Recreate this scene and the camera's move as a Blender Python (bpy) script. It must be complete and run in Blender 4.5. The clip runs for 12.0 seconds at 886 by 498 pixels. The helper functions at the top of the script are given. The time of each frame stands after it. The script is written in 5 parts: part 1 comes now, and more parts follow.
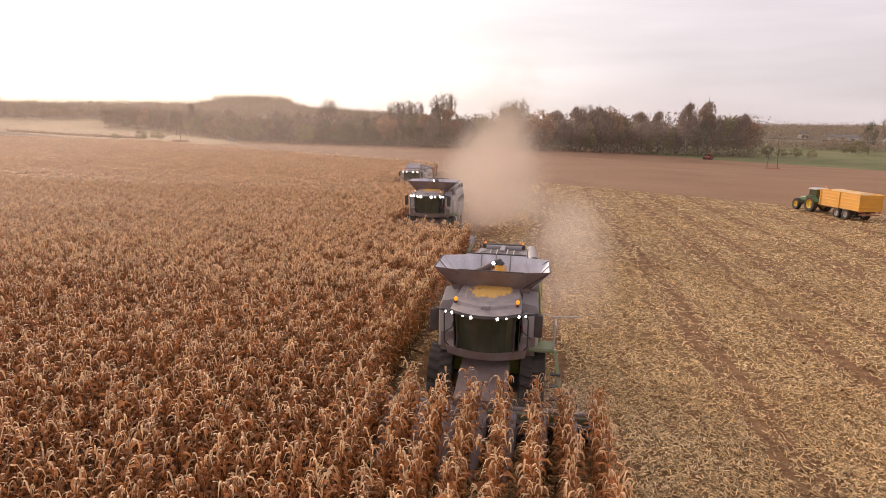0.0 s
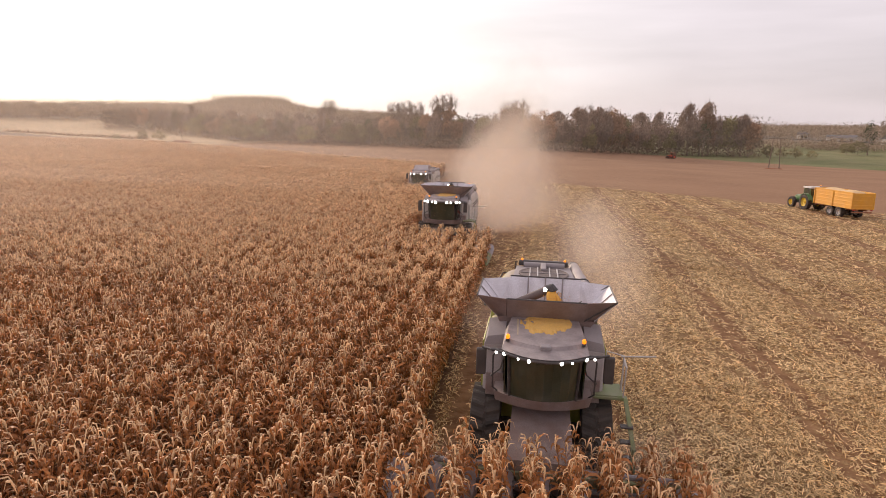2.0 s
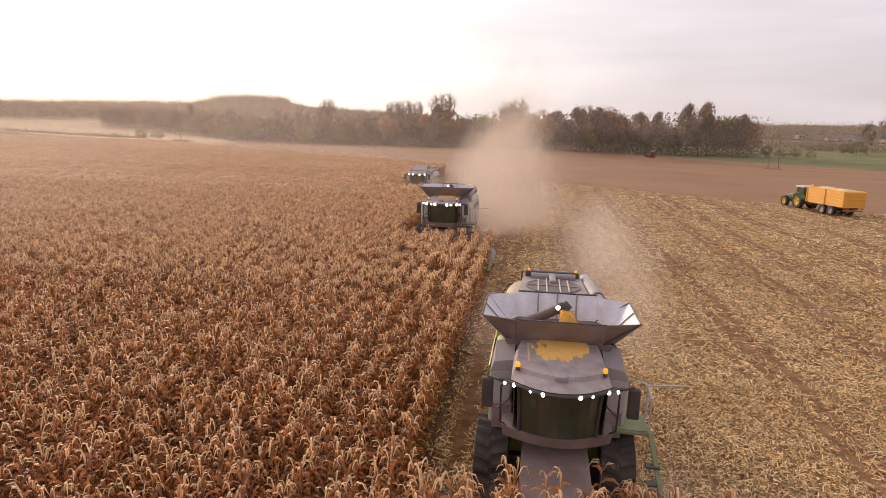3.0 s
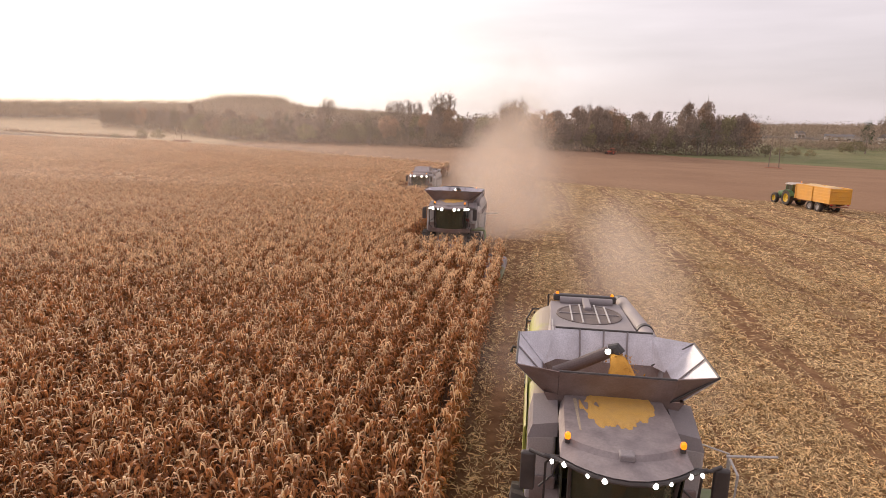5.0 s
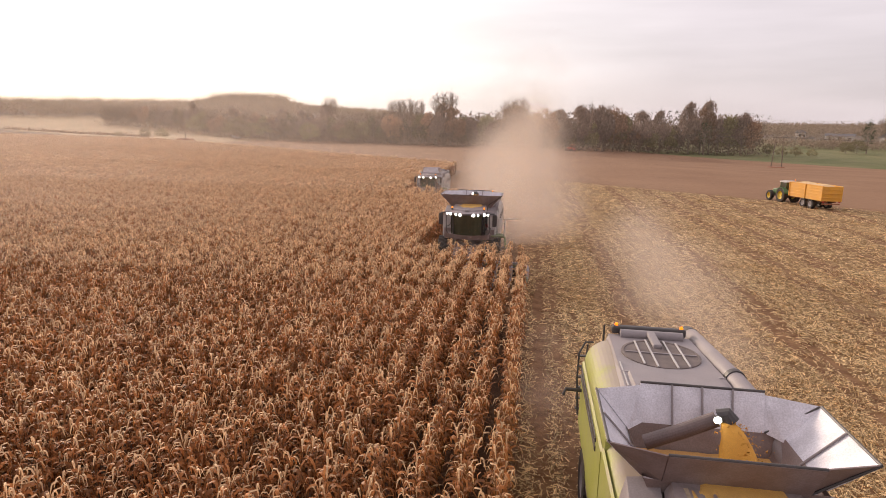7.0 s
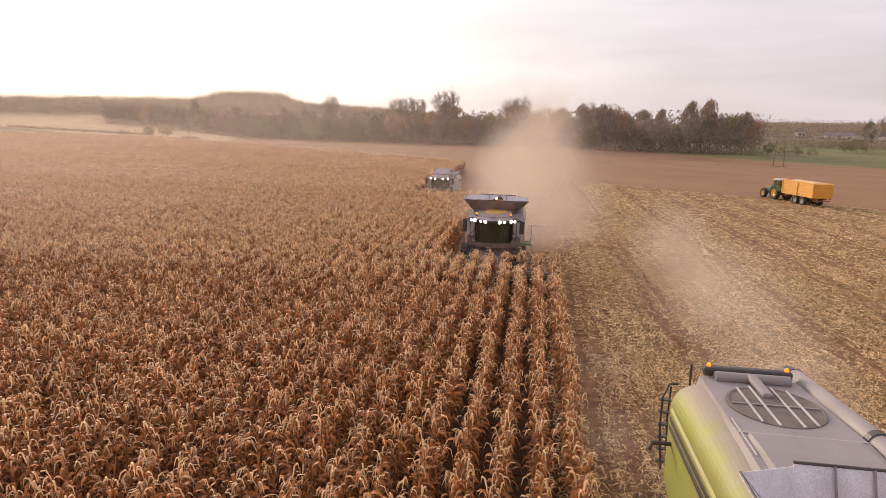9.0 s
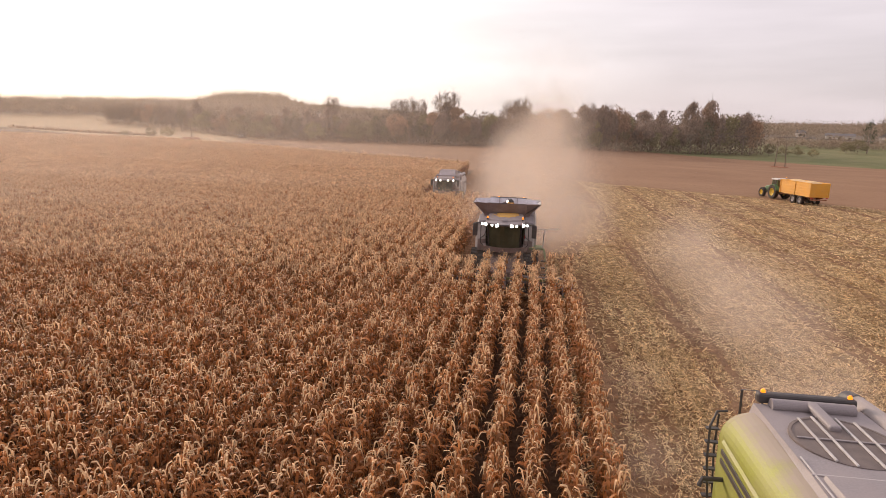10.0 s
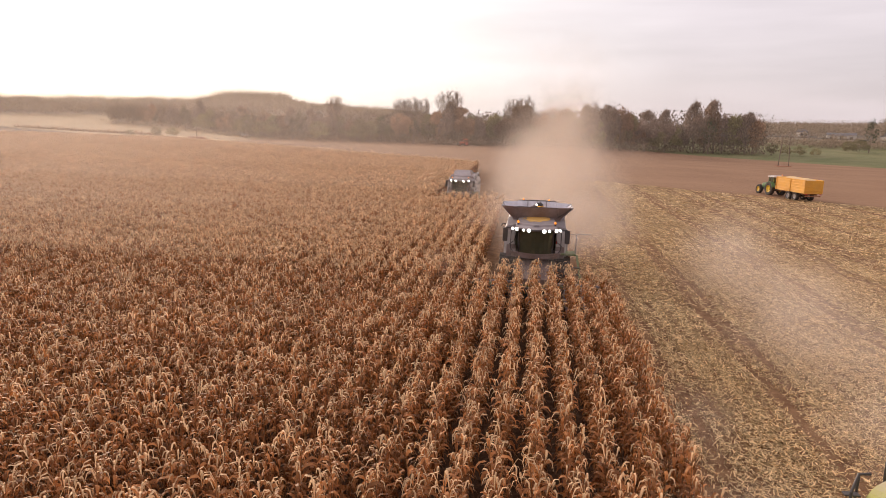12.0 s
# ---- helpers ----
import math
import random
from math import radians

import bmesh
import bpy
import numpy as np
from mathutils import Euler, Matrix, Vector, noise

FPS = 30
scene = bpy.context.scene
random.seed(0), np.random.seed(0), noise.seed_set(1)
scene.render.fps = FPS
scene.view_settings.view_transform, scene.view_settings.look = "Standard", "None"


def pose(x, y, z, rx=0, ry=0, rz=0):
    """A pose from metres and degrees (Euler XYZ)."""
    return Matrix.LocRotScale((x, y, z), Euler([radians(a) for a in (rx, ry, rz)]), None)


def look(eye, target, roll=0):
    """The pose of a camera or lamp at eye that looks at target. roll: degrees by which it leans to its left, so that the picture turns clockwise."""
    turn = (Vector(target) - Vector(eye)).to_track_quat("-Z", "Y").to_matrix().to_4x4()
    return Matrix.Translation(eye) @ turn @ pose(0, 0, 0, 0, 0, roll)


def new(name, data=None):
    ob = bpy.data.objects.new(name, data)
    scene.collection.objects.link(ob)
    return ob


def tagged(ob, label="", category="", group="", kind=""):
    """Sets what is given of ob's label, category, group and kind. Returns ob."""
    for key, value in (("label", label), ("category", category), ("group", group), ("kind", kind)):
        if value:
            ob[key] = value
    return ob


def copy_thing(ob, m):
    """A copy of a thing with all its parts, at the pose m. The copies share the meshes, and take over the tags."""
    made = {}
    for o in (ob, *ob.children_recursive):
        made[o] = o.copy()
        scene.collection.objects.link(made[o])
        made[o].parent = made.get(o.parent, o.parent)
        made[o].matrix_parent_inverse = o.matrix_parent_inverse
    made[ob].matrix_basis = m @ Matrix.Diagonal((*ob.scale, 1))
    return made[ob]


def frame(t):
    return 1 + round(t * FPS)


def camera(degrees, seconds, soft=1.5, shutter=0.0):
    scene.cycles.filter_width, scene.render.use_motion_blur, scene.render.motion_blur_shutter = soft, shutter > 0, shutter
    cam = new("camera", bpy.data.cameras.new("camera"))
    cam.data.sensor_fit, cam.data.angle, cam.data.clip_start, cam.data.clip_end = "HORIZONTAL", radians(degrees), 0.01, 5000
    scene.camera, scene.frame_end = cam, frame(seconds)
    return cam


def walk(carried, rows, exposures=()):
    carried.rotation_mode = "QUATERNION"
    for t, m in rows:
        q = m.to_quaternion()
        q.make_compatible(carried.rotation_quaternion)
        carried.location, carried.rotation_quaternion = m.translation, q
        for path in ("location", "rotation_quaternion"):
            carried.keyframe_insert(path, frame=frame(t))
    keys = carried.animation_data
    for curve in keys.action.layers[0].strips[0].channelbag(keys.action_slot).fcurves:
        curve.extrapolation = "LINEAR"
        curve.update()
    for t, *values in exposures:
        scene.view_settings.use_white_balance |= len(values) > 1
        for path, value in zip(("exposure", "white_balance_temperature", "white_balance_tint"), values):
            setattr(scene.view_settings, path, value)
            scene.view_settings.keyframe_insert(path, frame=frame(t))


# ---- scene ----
cam = camera(70, 12.0, soft=0.9)
PATH = [
    (0, (0.269, 1.548, 8.576), (-0.018, 3.491, 8.198), 1.5),
    (0.5, (-0.283, 1.264, 8.588), (-0.569, 3.207, 8.211), 1.5),
    (1, (-0.804, 1.096, 8.604), (-1.088, 3.04, 8.226), 1.5),
    (1.5, (-1.163, 1.102, 8.588), (-1.445, 3.046, 8.211), 1.5),
    (2, (-1.413, 1.232, 8.566), (-1.693, 3.176, 8.189), 1.5),
    (2.5, (-1.583, 1.383, 8.556), (-1.86, 3.328, 8.179), 1.5),
    (3, (-1.743, 1.413, 8.537), (-2.018, 3.357, 8.159), 1.6),
    (5, (-2.631, 1.034, 8.534), (-2.902, 2.979, 8.155), 1.5),
    (5.5, (-2.915, 0.889, 8.571), (-3.186, 2.834, 8.191), 1.5),
    (6, (-3.267, 0.702, 8.595), (-3.537, 2.647, 8.214), 1.6),
    (6.5, (-3.614, 0.515, 8.603), (-3.884, 2.46, 8.222), 1.6),
    (7, (-4.003, 0.274, 8.609), (-4.272, 2.219, 8.226), 1.6),
    (9, (-5.682, -0.88, 8.722), (-5.946, 1.064, 8.334), 1.7),
    (9.5, (-6.011, -1.125, 8.729), (-6.274, 0.82, 8.342), 1.7),
    (10, (-6.355, -1.344, 8.712), (-6.619, 0.601, 8.326), 1.7),
    (10.5, (-6.697, -1.597, 8.694), (-6.96, 0.348, 8.307), 1.7),
    (11, (-7.111, -1.911, 8.671), (-7.374, 0.034, 8.284), 1.8),
    (11.5, (-7.526, -2.262, 8.679), (-7.79, -0.317, 8.293), 1.8),
    (12, (-7.999, -2.617, 8.701), (-8.263, -0.672, 8.313), 1.7),
]
walk(cam, [(t, look(eye, at, roll)) for t, eye, at, roll in PATH])

# ---- light ----
SUN_AZ, SUN_EL = radians(-40), radians(15)      # azimuth from +y towards +x
sun_dir = Vector((math.sin(SUN_AZ) * math.cos(SUN_EL), math.cos(SUN_AZ) * math.cos(SUN_EL), math.sin(SUN_EL)))
world = bpy.data.worlds.new("world")
scene.world = world
world.use_nodes = True


def build_sky():
    nt = world.node_tree
    nt.nodes.clear()
    out = nt.nodes.new("ShaderNodeOutputWorld")
    bg = nt.nodes.new("ShaderNodeBackground")
    sky = nt.nodes.new("ShaderNodeTexSky")
    sky.sky_type, sky.sun_disc = "NISHITA", False
    sky.sun_elevation, sky.sun_rotation = SUN_EL, SUN_AZ
    sky.dust_density = 3.0
    tc = nt.nodes.new("ShaderNodeTexCoord")
    # glow of the veiled sun in the cloud sheet
    dot = nt.nodes.new("ShaderNodeVectorMath")
    dot.operation = "DOT_PRODUCT"
    dot.inputs[1].default_value = sun_dir
    nt.links.new(tc.outputs["Generated"], dot.inputs[0])
    ramp = nt.nodes.new("ShaderNodeValToRGB")
    e = ramp.color_ramp.elements
    e[0].position, e[0].color = 0.0, (0.66, 0.575, 0.605, 1)
    e[1].position, e[1].color = 1.0, (1.55, 1.42, 1.38, 1)
    for p, c in ((0.62, (0.79, 0.695, 0.73, 1)), (0.80, (0.98, 0.89, 0.91, 1)), (0.90, (1.15, 1.06, 1.055, 1))):
        ramp.color_ramp.elements.new(p).color = c
    nt.links.new(dot.outputs["Value"], ramp.inputs[0])
    # streaks of cloud
    mapping = nt.nodes.new("ShaderNodeMapping")
    mapping.inputs["Scale"].default_value = (1.2, 1.2, 9.0)
    mapping.inputs["Rotation"].default_value = (0, radians(6), 0)
    nt.links.new(tc.outputs["Generated"], mapping.inputs[0])
    noi = nt.nodes.new("ShaderNodeTexNoise")
    noi.inputs["Scale"].default_value, noi.inputs["Detail"].default_value = 2.2, 5
    nt.links.new(mapping.outputs[0], noi.inputs["Vector"])
    mr = nt.nodes.new("ShaderNodeMapRange")
    mr.inputs["From Min"].default_value, mr.inputs["From Max"].default_value = 0.3, 0.7
    mr.inputs["To Min"].default_value, mr.inputs["To Max"].default_value = 0.89, 1.1
    nt.links.new(noi.outputs["Fac"], mr.inputs["Value"])
    mul = nt.nodes.new("ShaderNodeMix")
    mul.data_type, mul.blend_type = "RGBA", "MULTIPLY"
    mul.inputs["Factor"].default_value = 1.0
    nt.links.new(ramp.outputs["Color"], mul.inputs["A"])
    nt.links.new(mr.outputs[0], mul.inputs["B"])
    # an overcast sheet is brighter overhead than at the horizon
    sep = nt.nodes.new("ShaderNodeSeparateXYZ")
    nt.links.new(tc.outputs["Generated"], sep.inputs[0])
    lift = nt.nodes.new("ShaderNodeMapRange")
    for k, q in zip(("From Min", "From Max", "To Min", "To Max"), (0.15, 0.9, 1.0, ZENITH)):
        lift.inputs[k].default_value = q
    nt.links.new(sep.outputs["Z"], lift.inputs["Value"])
    over = nt.nodes.new("ShaderNodeMix")
    over.data_type, over.blend_type = "RGBA", "MULTIPLY"
    over.inputs["Factor"].default_value = 1.0
    nt.links.new(mul.outputs["Result"], over.inputs["A"])
    nt.links.new(lift.outputs[0], over.inputs["B"])
    thin = nt.nodes.new("ShaderNodeMix")
    thin.data_type, thin.blend_type = "RGBA", "ADD"
    thin.inputs["Factor"].default_value = SKY_THIN
    nt.links.new(over.outputs["Result"], thin.inputs["A"])
    nt.links.new(sky.outputs["Color"], thin.inputs["B"])
    nt.links.new(thin.outputs["Result"], bg.inputs["Color"])
    bg.inputs["Strength"].default_value = SKY_STRENGTH
    nt.links.new(bg.outputs[0], out.inputs["Surface"])


SKY_THIN, SKY_STRENGTH, ZENITH = 0.025, 1.0, 1.35
build_sky()
sun_data = bpy.data.lights.new("sun", "SUN")
sun_data.energy, sun_data.angle, sun_data.color = 2.8, radians(10), (1.0, 0.78, 0.60)
sun_lamp = new("sun", sun_data)
sun_lamp.matrix_world = look(sun_dir * 50, (0, 0, 0))
scene.view_settings.exposure = -0.1

# ---- materials ----


def material(name, color, rough=0.6, metal=0.0, second=None, scale=3.0, fine=40.0, mix=0.5, bump=0.15, dist=0.01,
             dust=0.0, dust_color=(0.36, 0.27, 0.2), emit=0.0, settle=0.0, island=0.0, translucent=0.0, spec=0.5, coat=0.0, obj=0.0):
    """A surface with a coarse stain, a fine grain, relief, settled dust and an even spread of tone between pieces."""
    m = bpy.data.materials.new(name)
    m.use_nodes = True
    nt = m.node_tree
    b = nt.nodes["Principled BSDF"]
    second = second or tuple(c * 0.72 for c in color)
    tc = nt.nodes.new("ShaderNodeTexCoord")

    def noise_tex(s, detail):
        n = nt.nodes.new("ShaderNodeTexNoise")
        n.inputs["Scale"].default_value, n.inputs["Detail"].default_value = s, detail
        nt.links.new(tc.outputs["Object"], n.inputs["Vector"])
        return n

    def blend(kind, fac, a, bb):
        n = nt.nodes.new("ShaderNodeMix")
        n.data_type, n.blend_type = "RGBA", kind
        for sock, v in (("Factor", fac), ("A", a), ("B", bb)):
            if isinstance(v, (int, float)):
                n.inputs[sock].default_value = v
            elif isinstance(v, tuple):
                n.inputs[sock].default_value = (*v, 1)
            else:
                nt.links.new(v, n.inputs[sock])
        return n.outputs["Result"]

    def span(v, lo, hi, a=0.0, z=1.0):
        n = nt.nodes.new("ShaderNodeMapRange")
        for k, q in zip(("From Min", "From Max", "To Min", "To Max"), (lo, hi, a, z)):
            n.inputs[k].default_value = q
        nt.links.new(v, n.inputs["Value"])
        return n.outputs[0]

    big, small = noise_tex(scale, 4), noise_tex(fine, 3)
    col = blend("MIX", span(big.outputs["Fac"], 0.35, 0.65, 0, mix), color, second)
    col = blend("MULTIPLY", 1.0, col, span(small.outputs["Fac"], 0.3, 0.7, 0.82, 1.12))
    if island:
        g = nt.nodes.new("ShaderNodeNewGeometry")
        col = blend("MULTIPLY", 1.0, col, span(g.outputs["Random Per Island"], 0, 1, 1 - island, 1 + island))
    if obj:
        g = nt.nodes.new("ShaderNodeObjectInfo")
        col = blend("MULTIPLY", 1.0, col, span(g.outputs["Random"], 0, 1, 1 - obj, 1 + obj))
    if dust:
        d = noise_tex(scale * 0.7 + 0.6, 6)
        col = blend("MIX", span(d.outputs["Fac"], 0.3, 0.7, dust * 0.45, min(1, dust * 1.4)), col, dust_color)
    if settle:
        # dust that has come to rest on the upward faces
        g = nt.nodes.new("ShaderNodeNewGeometry")
        up = nt.nodes.new("ShaderNodeSeparateXYZ")
        nt.links.new(g.outputs["Normal"], up.inputs[0])
        edge = nt.nodes.new("ShaderNodeMath")
        edge.operation = "ADD"
        nt.links.new(up.outputs["Z"], edge.inputs[0])
        nt.links.new(span(big.outputs["Fac"], 0.3, 0.7, -0.2, 0.2), edge.inputs[1])
        col = blend("MIX", span(edge.outputs[0], 0.55, 0.95, 0, settle), col, dust_color)
    nt.links.new(col, b.inputs["Base Color"])
    b.inputs["Roughness"].default_value, b.inputs["Metallic"].default_value = rough, metal
    b.inputs["Specular IOR Level"].default_value = spec
    if coat:
        b.inputs["Coat Weight"].default_value = coat
    if bump:
        bp = nt.nodes.new("ShaderNodeBump")
        bp.inputs["Strength"].default_value, bp.inputs["Distance"].default_value = bump, dist
        nt.links.new(small.outputs["Fac"], bp.inputs["Height"])
        nt.links.new(bp.outputs[0], b.inputs["Normal"])
    if emit:
        nt.links.new(col, b.inputs["Emission Color"])
        b.inputs["Emission Strength"].default_value = emit
    if translucent:
        tr = nt.nodes.new("ShaderNodeBsdfTranslucent")
        nt.links.new(col, tr.inputs["Color"])
        ms = nt.nodes.new("ShaderNodeMixShader")
        ms.inputs[0].default_value = translucent
        nt.links.new(b.outputs[0], ms.inputs[1])
        nt.links.new(tr.outputs[0], ms.inputs[2])
        nt.links.new(ms.outputs[0], nt.nodes["Material Output"].inputs["Surface"])
    return m


leaf_m = material("dry maize leaf", (0.47, 0.197, 0.063), 0.52, second=(0.27, 0.098, 0.029), scale=0.35, fine=14, island=0.5, translucent=0.28, bump=0, spec=0.3)
stalk_m = material("dry maize stalk", (0.36, 0.19, 0.085), 0.75, second=(0.22, 0.11, 0.045), scale=0.35, fine=18, island=0.25, bump=0, spec=0.2)
husk_m = material("pale maize husk", (0.84, 0.56, 0.31), 0.65, scale=0.6, island=0.3, translucent=0.3, bump=0, spec=0.2)
chaff_m = material("straw residue", (0.78, 0.57, 0.305), 0.8, second=(0.50, 0.30, 0.125), scale=0.2, island=0.5, bump=0, spec=0.2)
wood_far_m = material("far leafless wood", (0.33, 0.25, 0.185), 0.9, second=(0.25, 0.21, 0.14), scale=0.03, fine=0.6, island=0.35, bump=0, spec=0.1, translucent=0.4)

# darker copy of the far wood, shade of the tree gaps put into colour
wood_deep_m = material("depth of the wood, darkened for shade", (0.21, 0.155, 0.115), 0.9, second=(0.15, 0.125, 0.08), scale=0.05, fine=0.6, island=0.45, bump=0, spec=0.1, translucent=0.2)

# ---- mesh tools ----


def soup(name, verts, tris, mats, parent=None, index=None):
    """One mesh object out of arrays of corners and triangles."""
    me = bpy.data.meshes.new(name)
    me.vertices.add(len(verts))
    me.vertices.foreach_set("co", np.asarray(verts, dtype=np.float32).ravel())
    me.loops.add(len(tris) * 3)
    me.loops.foreach_set("vertex_index", np.asarray(tris, dtype=np.int32).ravel())
    me.polygons.add(len(tris))
    me.polygons.foreach_set("loop_start", np.arange(len(tris), dtype=np.int32) * 3)
    for m in mats:
        me.materials.append(m)
    if index is not None:
        me.polygons.foreach_set("material_index", np.asarray(index, dtype=np.int32))
    me.update(calc_edges=True)
    ob = new(name, me)
    ob.parent = parent
    return ob


def part(name, bm, mat, parent=None, label="", smooth=False):
    """Link a bmesh as one mesh object under a thing or a part."""
    me = bpy.data.meshes.new(name)
    bmesh.ops.recalc_face_normals(bm, faces=bm.faces)
    if smooth:
        for f in bm.faces:
            f.smooth = True
    bm.to_mesh(me)
    bm.free()
    me.materials.append(mat)
    ob = new(name, me)
    ob.parent = parent
    if label:
        ob["label"] = label
    return ob


def thing(name, label, category, group="", kind=""):
    return tagged(new(name), label, category, group, kind)


def box(x0, y0, z0, x1, y1, z1, bevel=0.02, bm=None):
    bm = bm or bmesh.new()
    r = bmesh.ops.create_cube(bm, size=1.0)
    vs = r["verts"]
    bmesh.ops.scale(bm, vec=(x1 - x0, y1 - y0, z1 - z0), verts=vs)
    bmesh.ops.translate(bm, vec=((x0 + x1) / 2, (y0 + y1) / 2, (z0 + z1) / 2), verts=vs)
    if bevel:
        es = list({e for v in vs for e in v.link_edges})
        bmesh.ops.bevel(bm, geom=es, offset=bevel, segments=2, affect="EDGES", profile=0.5)
    return bm


def tube(points, r, seg=10, bm=None, caps=True, radii=None):
    """A round bar along points."""
    bm = bm or bmesh.new()
    pts = [Vector(p) for p in points]
    rings = []
    for i, p in enumerate(pts):
        d = (pts[min(i + 1, len(pts) - 1)] - pts[max(i - 1, 0)]).normalized()
        a = d.orthogonal().normalized() if abs(d.z) > 0.95 else Vector((0, 0, 1)).cross(d).normalized()
        b = d.cross(a)
        q = radii[i] if radii else r
        rings.append([bm.verts.new(p + (a * math.cos(k * math.tau / seg) + b * math.sin(k * math.tau / seg)) * q) for k in range(seg)])
    for u, w in zip(rings, rings[1:]):
        for k in range(seg):
            bm.faces.new((u[k], u[(k + 1) % seg], w[(k + 1) % seg], w[k]))
    if caps:
        bm.faces.new(rings[0][::-1])
        bm.faces.new(rings[-1])
    return bm


def loft(rings, bm=None, caps=True):
    """A skin over rings of equally many corners."""
    bm = bm or bmesh.new()
    vs = [[bm.verts.new(p) for p in ring] for ring in rings]
    n = len(vs[0])
    for u, w in zip(vs, vs[1:]):
        for k in range(n):
            bm.faces.new((u[k], u[(k + 1) % n], w[(k + 1) % n], w[k]))
    if caps:
        bm.faces.new(vs[0][::-1])
        bm.faces.new(vs[-1])
    return bm


def plate(corners, thick, bm=None):
    """A flat panel of some thickness, set back along its normal."""
    bm = bm or bmesh.new()
    c = [Vector(p) for p in corners]
    n = (c[1] - c[0]).cross(c[-1] - c[0]).normalized() * thick
    return loft([c, [p + n for p in c]], bm)


# ---- ground ----
BANDS = (0.9, 7.5, 12.4, 15.7, 20.6, 25.4, 31.0, 37.0)     # browner lines along the cut rows


def smooth(a, b, v):
    u = np.clip((v - a) / (b - a), 0, 1)
    return u * u * (3 - 2 * u)


AZ = np.radians([-180, -70, -50, -43, -35, -30, -26, -22.5, -20.5, -14, -8, 0, 10, 17, 27, 60, 180])
RIDGE = np.array([14, 12, 13, 15, 20, 22, 34, 33, 22, 18, 13, 12, 10, 14, 17, 14, 14])


def land(x, y):
    """Height of the land: level fields, and low hills all round beyond them."""
    r = np.hypot(x, y)
    h = np.interp(np.arctan2(x, y), AZ, RIDGE)
    return h * smooth(330, 1050, r) - 3.4 * smooth(100, 285, y) * smooth(-25, 85, x) * (1 - smooth(500, 900, r)) + 0.9 * smooth(190, 330, -x) * smooth(150, 280, y)


def ground_material():
    m = bpy.data.materials.new("field soil")
    m.use_nodes = True
    nt = m.node_tree
    b = nt.nodes["Principled BSDF"]
    tc = nt.nodes.new("ShaderNodeTexCoord")
    sep = nt.nodes.new("ShaderNodeSeparateXYZ")
    nt.links.new(tc.outputs["Object"], sep.inputs[0])

    def val(v):
        return v if not isinstance(v, str) else sep.outputs[v]

    def calc(op, a, c=0.0, d=0.0):
        n = nt.nodes.new("ShaderNodeMath")
        n.operation = op
        for i, v in enumerate((a, c, d)):
            v = val(v)
            if isinstance(v, (int, float)):
                n.inputs[i].default_value = v
            else:
                nt.links.new(v, n.inputs[i])
        return n.outputs[0]

    def span(v, lo, hi, a=0.0, z=1.0):
        n = nt.nodes.new("ShaderNodeMapRange")
        for k, q in zip(("From Min", "From Max", "To Min", "To Max"), (lo, hi, a, z)):
            n.inputs[k].default_value = q
        nt.links.new(val(v), n.inputs["Value"])
        return n.outputs[0]

    def noi(s, detail=4, stretch=(1, 1, 1)):
        mp = nt.nodes.new("ShaderNodeMapping")
        mp.inputs["Scale"].default_value = stretch
        nt.links.new(tc.outputs["Object"], mp.inputs[0])
        n = nt.nodes.new("ShaderNodeTexNoise")
        n.inputs["Scale"].default_value, n.inputs["Detail"].default_value = s, detail
        nt.links.new(mp.outputs[0], n.inputs["Vector"])
        return n.outputs["Fac"]

    def blend(fac, a, c):
        n = nt.nodes.new("ShaderNodeMix")
        n.data_type = "RGBA"
        for sock, v in (("Factor", fac), ("A", a), ("B", c)):
            if isinstance(v, tuple):
                n.inputs[sock].default_value = (*v, 1)
            elif isinstance(v, (int, float)):
                n.inputs[sock].default_value = v
            else:
                nt.links.new(v, n.inputs[sock])
        return n.outputs["Result"]

    wob = calc("MULTIPLY", calc("SUBTRACT", noi(0.15, 3), 0.5), 5.0)
    # cut stubble: soil under torn straw, thinner along the wheel tracks and row middles
    fine, grit = noi(5.5, 6), noi(17, 4)
    bare = blend(span(noi(1.7, 5), 0.35, 0.65), (0.165, 0.082, 0.038), (0.28, 0.155, 0.076))
    straw = blend(span(grit, 0.35, 0.65), (0.17, 0.095, 0.042), (0.42, 0.285, 0.135))
    lane = 9.0
    for c in BANDS:
        lane = calc("MINIMUM", calc("ABSOLUTE", calc("SUBTRACT", calc("ADD", "X", calc("MULTIPLY", wob, 0.12)), c)), lane)
    patchy = span(noi(0.22, 4, (1, 0.18, 1)), 0.36, 0.62)
    track = calc("MULTIPLY", span(lane, 1.15, 0.45), span(patchy, 0.0, 0.6, 0.3, 1.0))
    cover = calc("SUBTRACT", calc("ADD", span(fine, 0.32, 0.62), span(noi(0.35, 4, (1, 0.25, 1)), 0.3, 0.7, -0.25, 0.25)), calc("MULTIPLY", track, 0.8))
    # the drilled rows still show as thin lines of straw
    drill = calc("SINE", calc("MULTIPLY", calc("ADD", "X", calc("MULTIPLY", wob, 0.05)), math.tau / 0.8))
    cover = calc("ADD", cover, calc("MULTIPLY", drill, 0.2))
    # sparse straw on the newest swath's outer row puts maize shade into the colour
    cover = calc("SUBTRACT", cover, calc("MULTIPLY", span(calc("ADD", "X", calc("MULTIPLY", wob, 0.15)), -1.4, -2.8), 0.8))
    stub = blend(span(cover, 0.1, 0.75, 0.0, 1.0), bare, straw)
    # bare soil under the standing rows, darkened in colour for the shade between plants
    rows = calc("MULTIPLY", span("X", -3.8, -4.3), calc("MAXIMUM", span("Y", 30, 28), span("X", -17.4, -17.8)))
